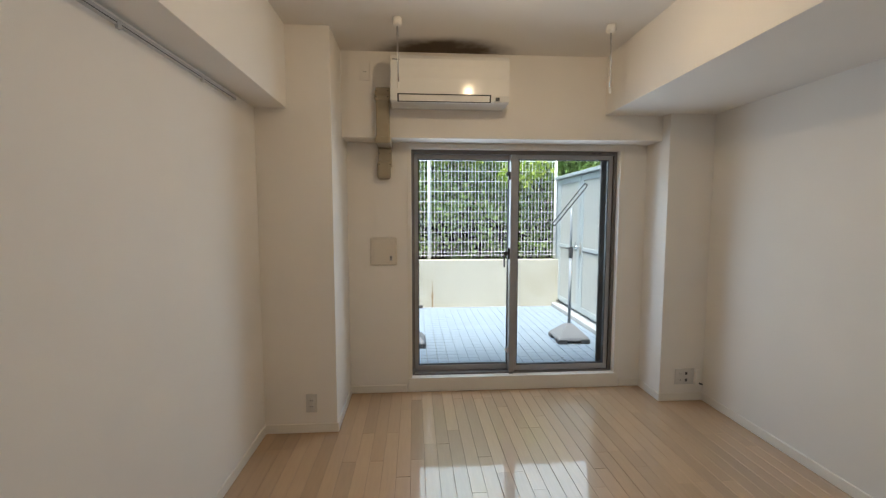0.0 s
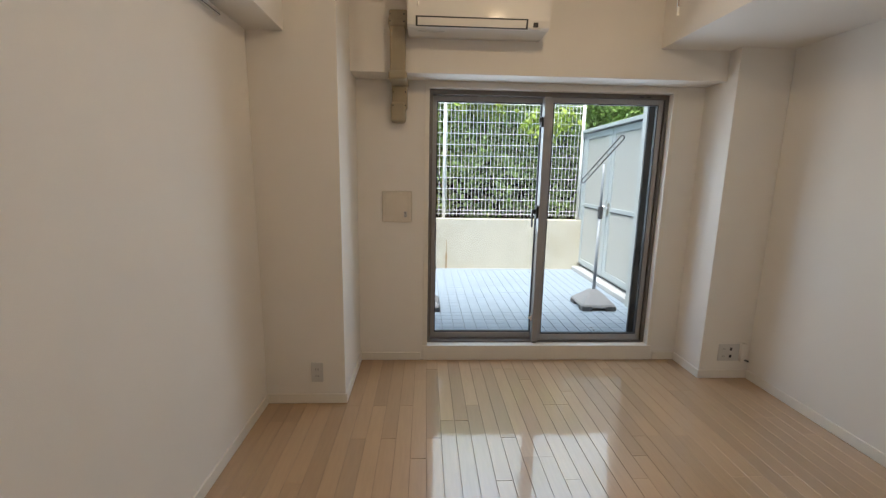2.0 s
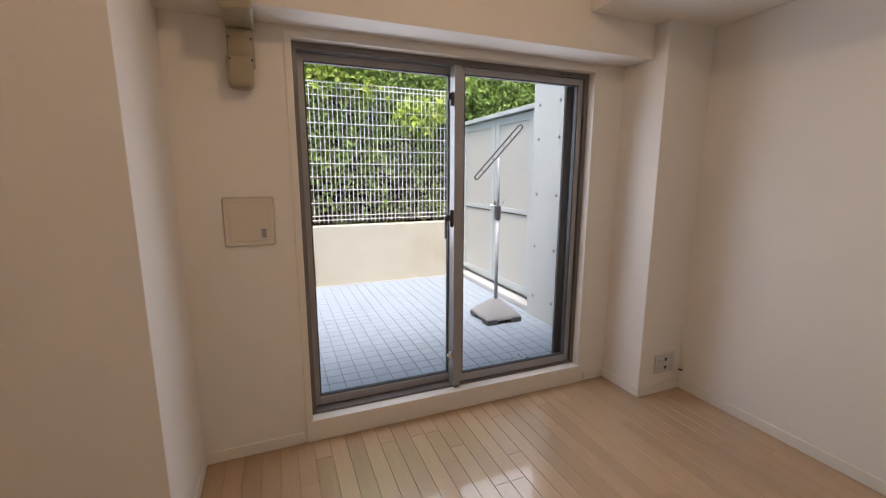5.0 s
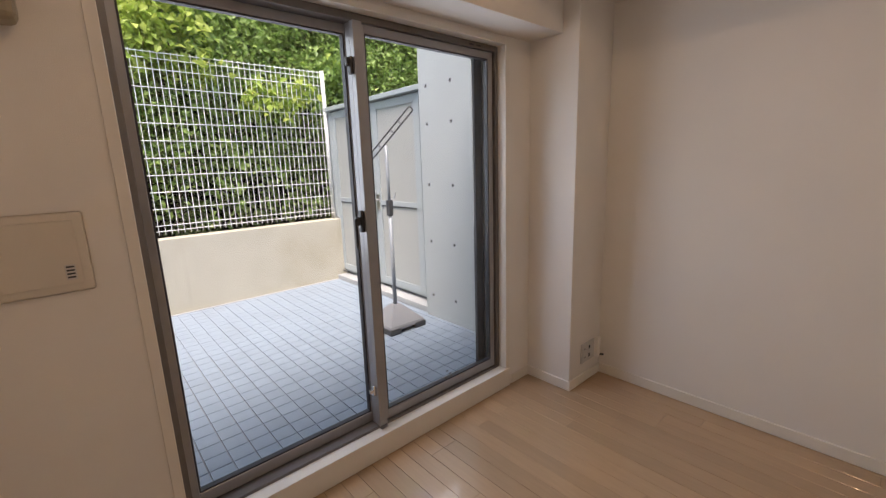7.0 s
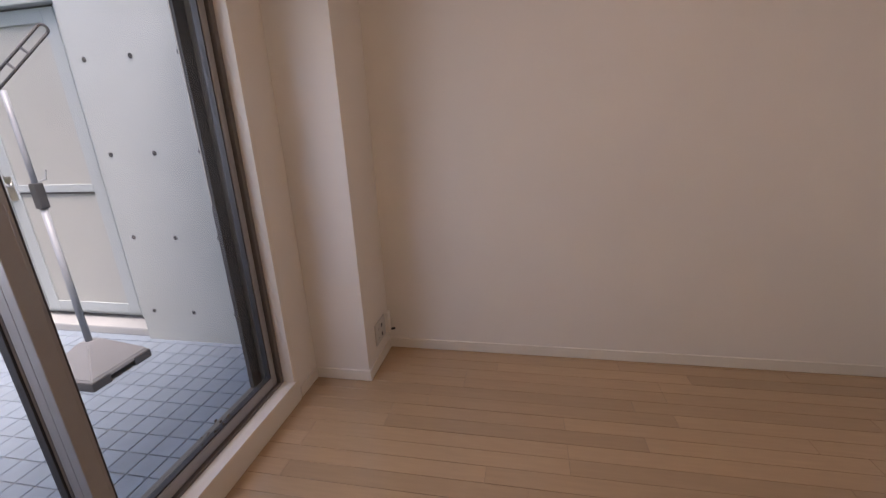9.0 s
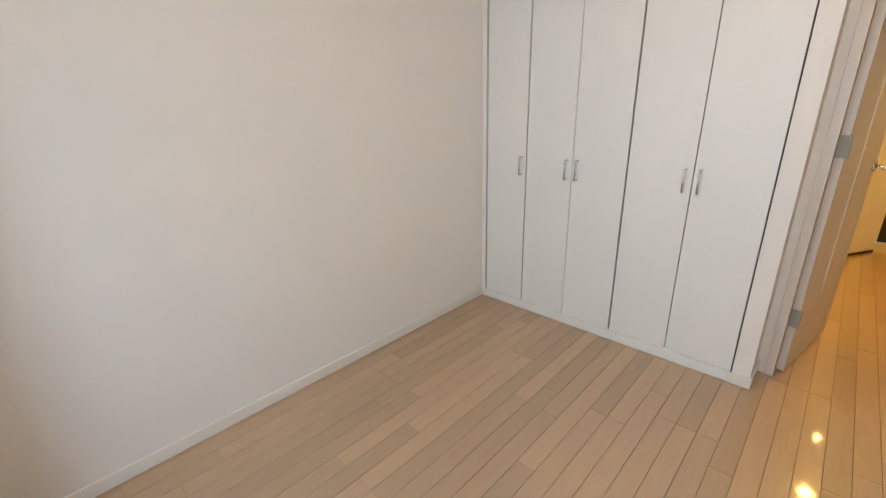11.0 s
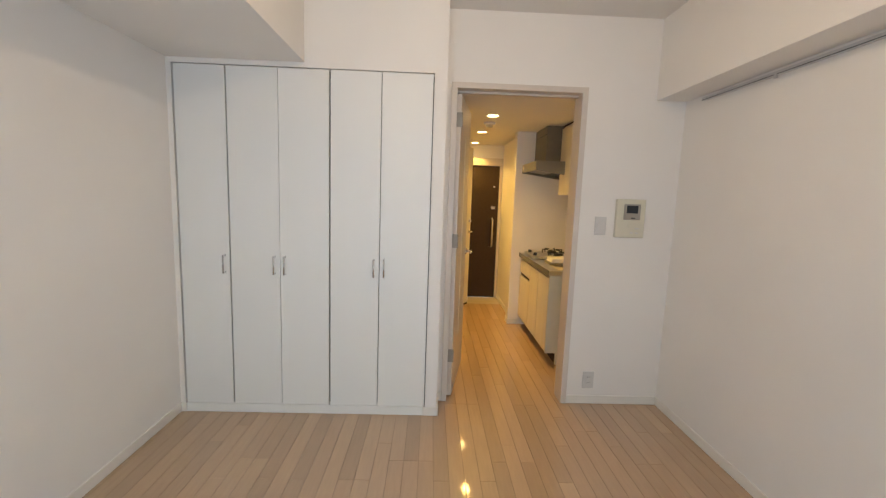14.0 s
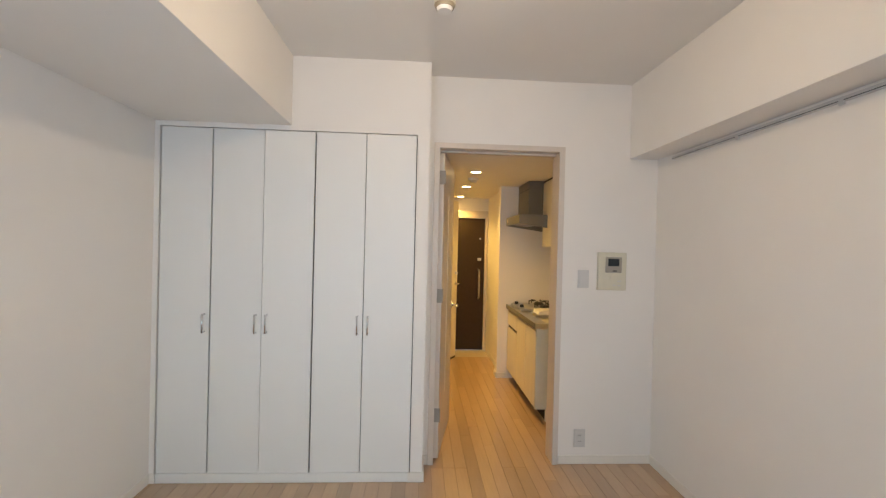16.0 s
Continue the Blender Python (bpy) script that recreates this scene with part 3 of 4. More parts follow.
def media_outlet():
    p = thing("media_outlet", "white wide outlet plate with sockets and an aerial jack", "outlet", at=(2.905, RY, 0.182))
    part("plate", B(-0.078, 0.062, -0.009, 0, -0.058, 0.058, bevel=0.003), GREY_PLATE, p)
    part("insert", B(-0.060, -0.030, -0.0105, -0.008, -0.04, 0.04, bevel=0.001), GREY_PLATE, p)
    part("insert", B(-0.012, 0.018, -0.0105, -0.008, -0.04, 0.04, bevel=0.001), GREY_PLATE, p)
    for z in (-0.025, 0.025):
        part("jack", B(-0.006, 0.010, -0.012, -0.0095, z - 0.010, z + 0.010, bevel=0.002), BLACK, p, "dark jack opening")
        part("socket_slot", B(-0.052, -0.050, -0.0112, -0.010, z - 0.005, z + 0.005), BLACK, p)
        part("socket_slot", B(-0.040, -0.038, -0.0112, -0.010, z - 0.005, z + 0.005), BLACK, p)
    part("side_box", B(0.062, 0.098, -0.030, 0, -0.058, 0.066, bevel=0.006), WHITE_PLASTIC, p, "white side box")
    bm = bar((0.090, -0.030, -0.045), (0.100, -0.050, -0.045), 0.006)
    part("cable_stub", bm, BLACK, p, "short black cable stub")


media_outlet()


def intercom():
    p = thing("intercom", "ivory door intercom panel with a small dark screen", "intercom", at=(0.2815, DY, 1.2525))
    p.rotation_euler = (0, 0, radians(180))
    part("body", B(-0.108, 0.078, -0.026, 0, -0.122, 0.122, bevel=0.007, segments=3), IVORY, p)
    part("screen_bezel", B(-0.062, 0.044, -0.032, -0.024, -0.008, 0.092, bevel=0.004), GUN, p, "grey screen surround")
    part("screen", B(-0.046, 0.026, -0.0335, -0.031, 0.034, 0.082, bevel=0.001), SCREEN, p, "dark small screen")
    part("label", B(-0.016, 0.010, -0.0335, -0.031, 0.0, 0.007), BLACK, p, "small dark lettering bar")
    part("button", bar((-0.012, -0.025, -0.042), (-0.012, -0.031, -0.042), 0.019, sides=24), IVORY, p, "round call button")
    part("button", B(0.018, 0.044, -0.029, -0.025, -0.066, -0.058, bevel=0.002), GREY_PLATE, p)
    part("button", B(-0.012, 0.006, -0.029, -0.025, -0.094, -0.084, bevel=0.002), GREY_PLATE, p)
    part("button", B(0.02, 0.040, -0.029, -0.025, -0.094, -0.086, bevel=0.002), GREY_PLATE, p)


intercom()


def meter_box():
    p = thing("distribution_box", "cream plastic wall box with a small dark label", "box", at=(0.703, 0, 1.088))
    part("surround", B(-0.099, 0.099, -0.012, 0, -0.104, 0.104, bevel=0.0095, segments=3), BOX_PLASTIC, p)
    # grey slab under the lid, its colour standing for the gap's shade
    part("lid_gap_shade", B(-0.0798, 0.0798, -0.0112, -0.009, -0.0848, 0.0848, bevel=0.001), GUN, p, "grey edge painted as the shade round the lid")
    part("lid", B(-0.078, 0.078, -0.016, -0.008, -0.083, 0.083, bevel=0.003), BOX_PLASTIC, p, "cream box lid")
    part("latch", B(0.044, 0.066, -0.0185, -0.015, -0.070, -0.030, bevel=0.002), GREY_PLATE, p, "small grey latch label")
    for k in range(4):
        part("label_line", B(0.047, 0.063, -0.0192, -0.018, -0.065 + k * 0.009, -0.0605 + k * 0.009), DARK_GREY, p, "dark label line")


meter_box()


def fire_sensor():
    p = thing("fire_sensor", "small white round fire sensor on the room ceiling", "detector", at=(1.45, -2.097, CZ))
    part("base", bar((0, 0, -0.012), (0, 0, 0), 0.048, sides=28), IVORY, p)
    # darker beige carries the shade between base and sensor disc
    part("collar", bar((0, 0, -0.026), (0, 0, -0.012), 0.040, 0.046, sides=28), BEIGE, p, "collar with its shade put into a darker beige")
    part("sensor", bar((0, 0, -0.040), (0, 0, -0.026), 0.030, 0.036, sides=28), WHITE_PLASTIC, p, "white sensor disc")


fire_sensor()


def ceiling_lamp():
    p = thing("ceiling_lamp", "small round warm ceiling lamp, lit", "lamp", at=(1.41, -1.43, CZ))
    part("base", bar((0, 0, -0.020), (0, 0, 0), 0.052, sides=28), WHITE_PLASTIC, p)
    part("holder", bar((0, 0, -0.052), (0, 0, -0.020), 0.028, 0.034, sides=24), IVORY, p)
    bm = bmesh.new()
    bmesh.ops.create_uvsphere(bm, u_segments=20, v_segments=10, radius=0.030, matrix=Matrix.Translation((0, 0, -0.064)) @ Matrix.Diagonal((1, 1, 0.6, 1)))
    part("bulb", bm, LAMP_GLOW, p, "glowing warm bulb", smooth=True)


ceiling_lamp()
room_lamp = new("ceiling_lamp_light", bpy.data.lights.new("ceiling_lamp_light", "POINT"))
room_lamp.data.energy, room_lamp.data.color, room_lamp.data.shadow_soft_size = CEILING_LAMP_WATTS, (1.0, 0.78, 0.50), 0.025
room_lamp.location = (1.41, -1.43, 2.345)


# ---- corridor and kitchen ----
def downlight(x, y):
    p = thing("downlight", "small round warm recessed downlight, lit", "downlight", group="corridor downlights", at=(x, y, KZ))
    bm = bmesh.new()
    bmesh.ops.create_cone(bm, cap_ends=False, segments=28, radius1=0.056, radius2=0.041, depth=0.010, matrix=Matrix.Translation((0, 0, -0.005)))
    part("rim", bm, WHITE_PLASTIC, p, "white metal rim")
    part("lamp_disc", bar((0, 0, -0.007), (0, 0, -0.003), 0.040, sides=28), LAMP_GLOW, p, "glowing warm lamp")
    return p


first = downlight(1.066, -3.84)
copy_thing(first, pose(1.053, -4.73, KZ))
copy_thing(first, pose(1.03, -5.62, KZ))
for n, y in enumerate((-3.84, -4.73, -5.62)):
    lamp = new("downlight_lamp", bpy.data.lights.new("downlight_lamp", "AREA"))
    lamp.data.shape, lamp.data.size = "DISK", 0.09
    lamp.data.energy, lamp.data.color, lamp.data.spread = DOWNLIGHT_WATTS, (1.0, 0.60, 0.11), radians(120)
    lamp.location = (1.055, y, KZ - 0.012)


def smoke_detector():
    p = thing("smoke_detector", "white round smoke detector on the corridor ceiling", "detector", at=(1.045, -4.2, KZ))
    part("base", bar((0, 0, -0.02), (0, 0, 0), 0.052, sides=24), WHITE_PLASTIC, p)
    part("sensor", bar((0, 0, -0.045), (0, 0, -0.02), 0.028, 0.036, sides=24), IVORY, p)


smoke_detector()


def kitchen_unit(y0, y1, drawer):
    k = thing("kitchen_cabinet", "cream laminate base cabinet with a dark finger groove" + (" and a drawer" if drawer else ""), "cabinet", group="kitchen base cabinets")
    part("body", B(0.002, 0.560, y0 + 0.001, y1 - 0.001, 0.10, 0.745), CREAM_LAMINATE, k)
    # added dark sheet that draws the shade in the gaps between fronts
    part("front_gap_shade", B(0.5605, 0.566, y0 + 0.001, y1 - 0.001, 0.102, 0.743), BROWN, k, "dark sheet painted as the shade between the fronts")
    part("toe_kick", B(0.002, 0.495, y0 + 0.001, y1 - 0.001, 0.001, 0.10), BROWN, k, "dark recessed toe kick")
    e = 0.007
    if drawer:
        part("drawer_front", B(0.567, 0.587, y0 + e, y1 - e, 0.585, 0.722, bevel=0.002), CREAM_LAMINATE, k)
        part("finger_groove", B(0.566, 0.574, y0 + e, y1 - e, 0.552, 0.585), BROWN, k, "dark finger groove")
        part("door", B(0.567, 0.587, y0 + e, y1 - e, 0.105, 0.552, bevel=0.002), CREAM_LAMINATE, k)
    else:
        part("door", B(0.567, 0.587, y0 + e, y1 - e, 0.105, 0.722, bevel=0.002), CREAM_LAMINATE, k)
    return k


kitchen_unit(-4.642, -4.215, True)
kitchen_unit(-4.215, -3.885, False)
kitchen_unit(-3.885, -3.556, False)
end_outline = [(0.002, 0.001), (0.50, 0.001), (0.50, 0.10), (0.588, 0.10), (0.588, 0.745), (0.002, 0.745)]
tagged(new("cabinet_end_panel", mesh_of("cabinet_end_panel", prism(bmesh.new(), end_outline, "y", -3.554, -3.534), KITCHEN_SIDE)), "pale green-grey end panel closing the kitchen cabinets", "panel")


def worktop():
    p = thing("kitchen_worktop", "stainless steel kitchen worktop with a sunken sink", "worktop")
    bm = bmesh.new()
    for b in [(0.002, 0.60, -4.10, -4.642, 0.747, 0.785), (0.002, 0.12, -3.60, -4.10, 0.747, 0.785), (0.50, 0.60, -3.60, -4.10, 0.747, 0.785), (0.002, 0.60, -3.530, -3.60, 0.747, 0.785)]:
        box(bm, b[0], b[1], min(b[2:4]), max(b[2:4]), b[4], b[5])
    part("top", bm, STEEL, p)
    part("front_lip", B(0.600, 0.606, -4.642, -3.530, 0.745, 0.789, bevel=0.002), DUCT, p, "dull dark front edge")
    part("back_splash", B(0.002, 0.014, -4.642, -3.530, 0.785, 0.835, bevel=0.003), STEEL, p)
    bm = bmesh.new()
    for b in [(0.12, 0.50, -4.10, -3.60, 0.60, 0.604), (0.12, 0.124, -4.10, -3.60, 0.604, 0.784), (0.496, 0.50, -4.10, -3.60, 0.604, 0.784), (0.124, 0.496, -4.10, -4.096, 0.604, 0.784), (0.124, 0.496, -3.604, -3.60, 0.604, 0.784)]:
        box(bm, *b)
    part("sink_bowl", bm, STEEL, p, "stainless sink bowl")


worktop()


def gas_stove():
    g = thing("gas_stove", "black and steel two-burner gas stove on the worktop", "stove")
    part("body", B(0.10, 0.56, -4.60, -4.16, 0.786, 0.812, bevel=0.006), STEEL, g)
    for cx, cy in ((0.30, -4.49), (0.30, -4.27)):
        part("burner", bar((cx, cy, 0.812), (cx, cy, 0.835), 0.05, 0.04, sides=20), BLACK, g, "black burner head")
        for k in range(6):
            a = k * math.pi / 3
            c, s_ = math.cos(a), math.sin(a)
            bm = bent(bmesh.new(), [(cx + c * 0.10, cy + s_ * 0.10, 0.812), (cx + c * 0.10, cy + s_ * 0.10, 0.848), (cx + c * 0.045, cy + s_ * 0.045, 0.848)], 0.005, sides=6)
            part("pan_support", bm, BLACK, g, "black cast pan support")
    for cy in (-4.49, -4.27):
        part("knob", bar((0.53, cy, 0.812), (0.53, cy, 0.838), 0.02, 0.017, sides=18), BLACK, g, "black control knob")


gas_stove()
leaflet = thing("folded_leaflet", "white folded paper lying on the worktop edge of the sink", "paper", at=(0.33, -4.05, 0.787))
part("sheet", prism(bmesh.new(), [(-0.12, 0.0), (0.12, 0.0), (0.11, 0.03), (-0.10, 0.045)], "y", -0.10, 0.07), WHITE_PLASTIC, leaflet)


def range_hood():
    h = thing("range_hood", "grey steel range hood with a duct cover above", "range hood")
    # a shallow canopy whose underside drops towards the wall, open below with a filter and a small lamp
    part("canopy", prism(bmesh.new(), [(0.002, 1.66), (0.605, 1.66), (0.605, 1.698), (0.002, 1.698)], "y", -4.640, -4.062), HOOD, h)
    for y in (-4.642, -4.072):
        part("side_panel", prism(bmesh.new(), [(0.002, 1.535), (0.625, 1.617), (0.625, 1.702), (0.002, 1.702)], "y", y, y + 0.012), HOOD, h, "dull steel side panel")
    part("front_panel", B(0.606, 0.626, -4.629, -4.073, 1.619, 1.701, bevel=0.003), HOOD, h, "dull steel front panel")
    part("filter_panel", prism(bmesh.new(), [(0.03, 1.560), (0.40, 1.609), (0.40, 1.621), (0.03, 1.572)], "y", -4.62, -4.08), BLACK, h, "dark greasy filter panel")
    part("filter_panel", prism(bmesh.new(), [(0.405, 1.610), (0.60, 1.636), (0.60, 1.650), (0.405, 1.622)], "y", -4.62, -4.08), ALU_LIGHT, h, "pale metal baffle")
    part("control_badge", bar((0.626, -4.56, 1.662), (0.631, -4.56, 1.662), 0.018, sides=18), IVORY, h, "round ivory control knob")
    part("duct_cover", B(0.002, 0.50, -4.642, -4.215, 1.703, KZ - 0.002, bevel=0.002), DUCT, h, "dull grey duct cover")
    part("duct_seam", B(0.500, 0.5025, -4.63, -4.23, 1.955, 1.962), BLACK, h, "dark seam of the duct cover")


range_hood()


def wall_cabinet():
    c = thing("wall_cabinet", "cream laminate wall cabinet beside the range hood", "cabinet")
    part("body", B(0.002, 0.340, -4.21, -3.30, 1.412, KZ - 0.012), CREAM_LAMINATE, c)
    for y0, y1 in ((-4.21, -3.76), (-3.757, -3.30)):
        part("door", B(0.342, 0.362, y0, y1 - 0.002, 1.405, KZ - 0.03, bevel=0.002), CREAM_LAMINATE, c)
    part("cornice", B(0.002, 0.35, -4.21, -3.30, KZ - 0.011, KZ - 0.001), BROWN, c, "dark gap strip at the ceiling")


wall_cabinet()


def bathroom_door():
    d = thing("door_2", "cream washroom door standing ajar in the corridor", "door", kind="structure", at=(1.418, -4.86, 0))
    d.rotation_euler = (0, 0, radians(-31))
    part("leaf", B(0, 0.033, -0.69, 0, 0.025, 1.95, bevel=0.003), CREAM_LAMINATE, d)
    part("door_shoe", B(0.001, 0.032, -0.688, -0.002, 0.004, 0.025), BROWN, d, "dark bottom seal")
    for z, r in ((0.93, 0.024), (1.06, 0.018)):
        bm = bar((0, -0.64, z), (-0.01, -0.64, z), r, sides=18)
        if z < 1:
            bent(bm, [(-0.01, -0.64, z), (-0.045, -0.64, z), (-0.047, -0.55, z)], 0.009)
        else:
            box(bm, -0.03, -0.01, -0.645, -0.635, z - 0.015, z + 0.015)
        part("lever_handle" if z < 1 else "thumb_turn", bm, CHROME, d, "dull metal lever" if z < 1 else "small metal thumb turn")


bathroom_door()


def front_door():
    d = thing("door_3", "dark brown steel entrance door, closed", "door", kind="structure")
    x0, x1, zt = EX + 0.005, CX - 0.005, 1.775
    bm = bmesh.new()
    y0, y1 = FY - 0.06, FY + 0.01
    for b in [(x0, x0 + 0.035, y0, y1, -0.003, 1.87), (x1 - 0.035, x1, y0, y1, -0.003, 1.87), (x0 + 0.035, x1 - 0.035, y0, y1, zt, 1.87)]:
        box(bm, *b, bevel=0.002)
    part("door_frame", bm, CASING, d, "beige painted steel frame")
    part("leaf", B(x0 + 0.037, x1 - 0.037, FY - 0.05, FY - 0.01, 0.004, zt - 0.003, bevel=0.002), BROWN, d)
    hx = x0 + 0.10
    part("lock", B(hx - 0.02, hx + 0.03, FY - 0.011, FY + 0.004, 1.205, 1.24, bevel=0.003), STEEL, d, "steel thumb lock")
    part("lock", bar((hx, FY - 0.01, 1.5), (hx, FY + 0.004, 1.5), 0.012), STEEL, d)
    bm = bent(bmesh.new(), [(hx + 0.01, FY - 0.01, 0.70), (hx + 0.01, FY + 0.05, 0.72), (hx + 0.01, FY + 0.05, 1.06), (hx + 0.01, FY - 0.01, 1.08)], 0.012, sides=10)
    part("pull_handle", bm, STEEL, d, "upright steel pull handle", smooth=True)


front_door()


# ---- terrace ----
slab("ground", "dull ground round the building", GROUND, (-200, 200, -200, 200, -0.30, -0.13))
slab("terrace_base", "grey grout bed of the terrace", GROUT, (-1.6, 3.2, 0.2, 2.93, -0.12, -0.006))
slab("retaining_wall", "low cream rendered wall below the fence", STUCCO, (-1.6, 3.10, 2.92, 3.08, -0.12, 0.70), bevel=0.006)
crack = thing("wall_crack", "brown crack and rust mark in the rendered wall", "crack", kind="structure", at=(1.19, 2.9195, 0))
part("mark", prism(bmesh.new(), [(-0.012, 0.0), (0.012, 0.0), (0.010, 0.12), (0.016, 0.17), (0.006, 0.26), (0.002, 0.40), (-0.003, 0.40), (-0.002, 0.24), (-0.016, 0.18), (-0.008, 0.10)], "y", -0.001, 0.002), material("rust_brown_mark", (0.30, 0.21, 0.12), 0.9, grain=0.3, scale=25), crack)
slab("trim_terrace", "pale mortar strip along the foot of the low wall", PALE_KERB, (-1.6, 2.97, 2.885, 2.918, -0.006, 0.006), bevel=0.002)
slab("wall_terrace_side", "cream rendered side wall of the terrace", STUCCO, (-1.75, -1.6, 0.2, 3.08, -0.12, 2.2))
slab("facade", "pale concrete facade above the terrace window", CONCRETE, (-1.75, 4.5, 0.2, 0.24, CZ - 0.1, 2.62), (-1.75, OX0 - 0.02, 0.2, 0.24, -0.12, CZ - 0.1), (OX1 + 0.02, 4.5, 0.2, 0.24, -0.12, CZ - 0.1), (OX0 - 0.02, OX1 + 0.02, 0.2, 0.24, OZ1 + 0.02, CZ - 0.1))


def pillar():
    p = thing("concrete_pier", "pale grey cast concrete pier with small tie holes", "pier", kind="structure")
    part("shaft", B(2.953, 3.30, 0.24, 1.25, -0.12, 3.4, bevel=0.006), CONCRETE, p)
    for y in (0.882, 1.158, 0.605):
        for z in (0.196, 0.656, 1.118, 1.585, 1.867, 2.33):
            bm = bmesh.new()
            bmesh.ops.create_cone(bm, cap_ends=True, segments=14, radius1=0.013, radius2=0.013, depth=0.003, matrix=Matrix.Translation((2.9525, y, z)) @ Euler((0, radians(90), 0)).to_matrix().to_4x4())
            part("tie_hole", bm, DARK_GREY, p, "dark round tie hole")


pillar()


def storage():
    g = thing("storage_cupboard", "pale blue-grey steel double-door storage cupboard on a kerb", "cupboard")
    x = 3.077
    part("kerb", B(x - 0.10, x + 0.5, 1.256, 2.915, -0.005, 0.055, bevel=0.012), PALE_KERB, g, "pale concrete kerb")
    part("body", B(x + 0.03, x + 0.6, 1.256, 3.05, 0.071, 1.88), GATE, g)
    part("top_cap", B(x - 0.045, x + 0.62, 1.256, 3.07, 1.882, 1.925, bevel=0.006), GATE, g, "pale overhanging top cap")
    part("side_frame", B(x - 0.004, x + 0.03, 2.965, 3.045, 0.08, 1.88, bevel=0.003), GATE, g)
    part("side_frame", B(x - 0.004, x + 0.03, 1.256, 1.40, 0.08, 1.88, bevel=0.003), GATE, g)
    for y0, y1 in ((1.402, 2.138), (2.146, 2.962)):
        door = part("door", B(x + 0.006, x + 0.028, y0, y1, 0.10, 1.875, bevel=0.003), GATE_PANEL, g, "pale steel door")
        bm = bmesh.new()
        f = 0.085
        for b in [(y0 + 0.002, y0 + f, 0.105, 1.87), (y1 - f, y1 - 0.002, 0.105, 1.87), (y0 + f, y1 - f, 1.80, 1.87), (y0 + f, y1 - f, 0.105, 0.17), (y0 + f, y1 - f, 0.90, 0.945)]:
            box(bm, x - 0.004, x + 0.006, b[0], b[1], b[2], b[3], bevel=0.002, segments=1)
        part("door_rail", bm, GATE, door)
        part("panel_gap", B(x - 0.002, x + 0.0055, y0 + f, y1 - f, 0.888, 0.899), DARK_GREY, door, "dark gap below the middle rail")
    bm = bar((x - 0.004, 2.10, 0.945), (x - 0.05, 2.10, 0.945), 0.012, sides=14)
    bmesh.ops.create_uvsphere(bm, u_segments=16, v_segments=10, radius=0.027, matrix=Matrix.Translation((x - 0.06, 2.10, 0.945)))
    part("knob", bm, CHROME, g, "round metal knob", smooth=True)
    part("lock_plate", B(x - 0.010, x - 0.003, 2.07, 2.13, 0.85, 1.0, bevel=0.003), STEEL, g)
    part("keeper", B(x - 0.06, x - 0.005, 2.955, 3.0, 0.66, 0.72, bevel=0.003), STEEL, g, "small metal keeper")
    bm = bent(bmesh.new(), [(x - 0.02, 2.93, 0.66), (x - 0.02, 2.93, 0.09), (x - 0.02, 2.80, 0.082)], 0.007)
    part("drop_bolt", bm, DARK_GREY, g, "dark drop bolt")


storage()


def mesh_fence():
    f = thing("mesh_fence", "white welded wire mesh fence on the low wall", "fence")
    y = 3.0
    for x in (-0.70, 1.148, 3.045):
        part("post", bar((x, y + 0.03, 0.70), (x, y + 0.03, 2.31), 0.022, sides=16), WIRE, f, "white round fence post", smooth=True)
    zs = [0.765, 0.815] + [0.815 + 0.148 * k for k in range(1, 10)] + [2.235, 2.285]
    for z in zs:
        part("rail_wire", bar((-1.55, y, z), (3.045, y, z), 0.0038, sides=6), WIRE, f)
    for k in range(91):
        x = -1.52 + 0.05 * k
        part("wire", bar((x, y + 0.006, 0.735), (x, y + 0.006, 2.30), 0.0034, sides=6), WIRE, f)


mesh_fence()


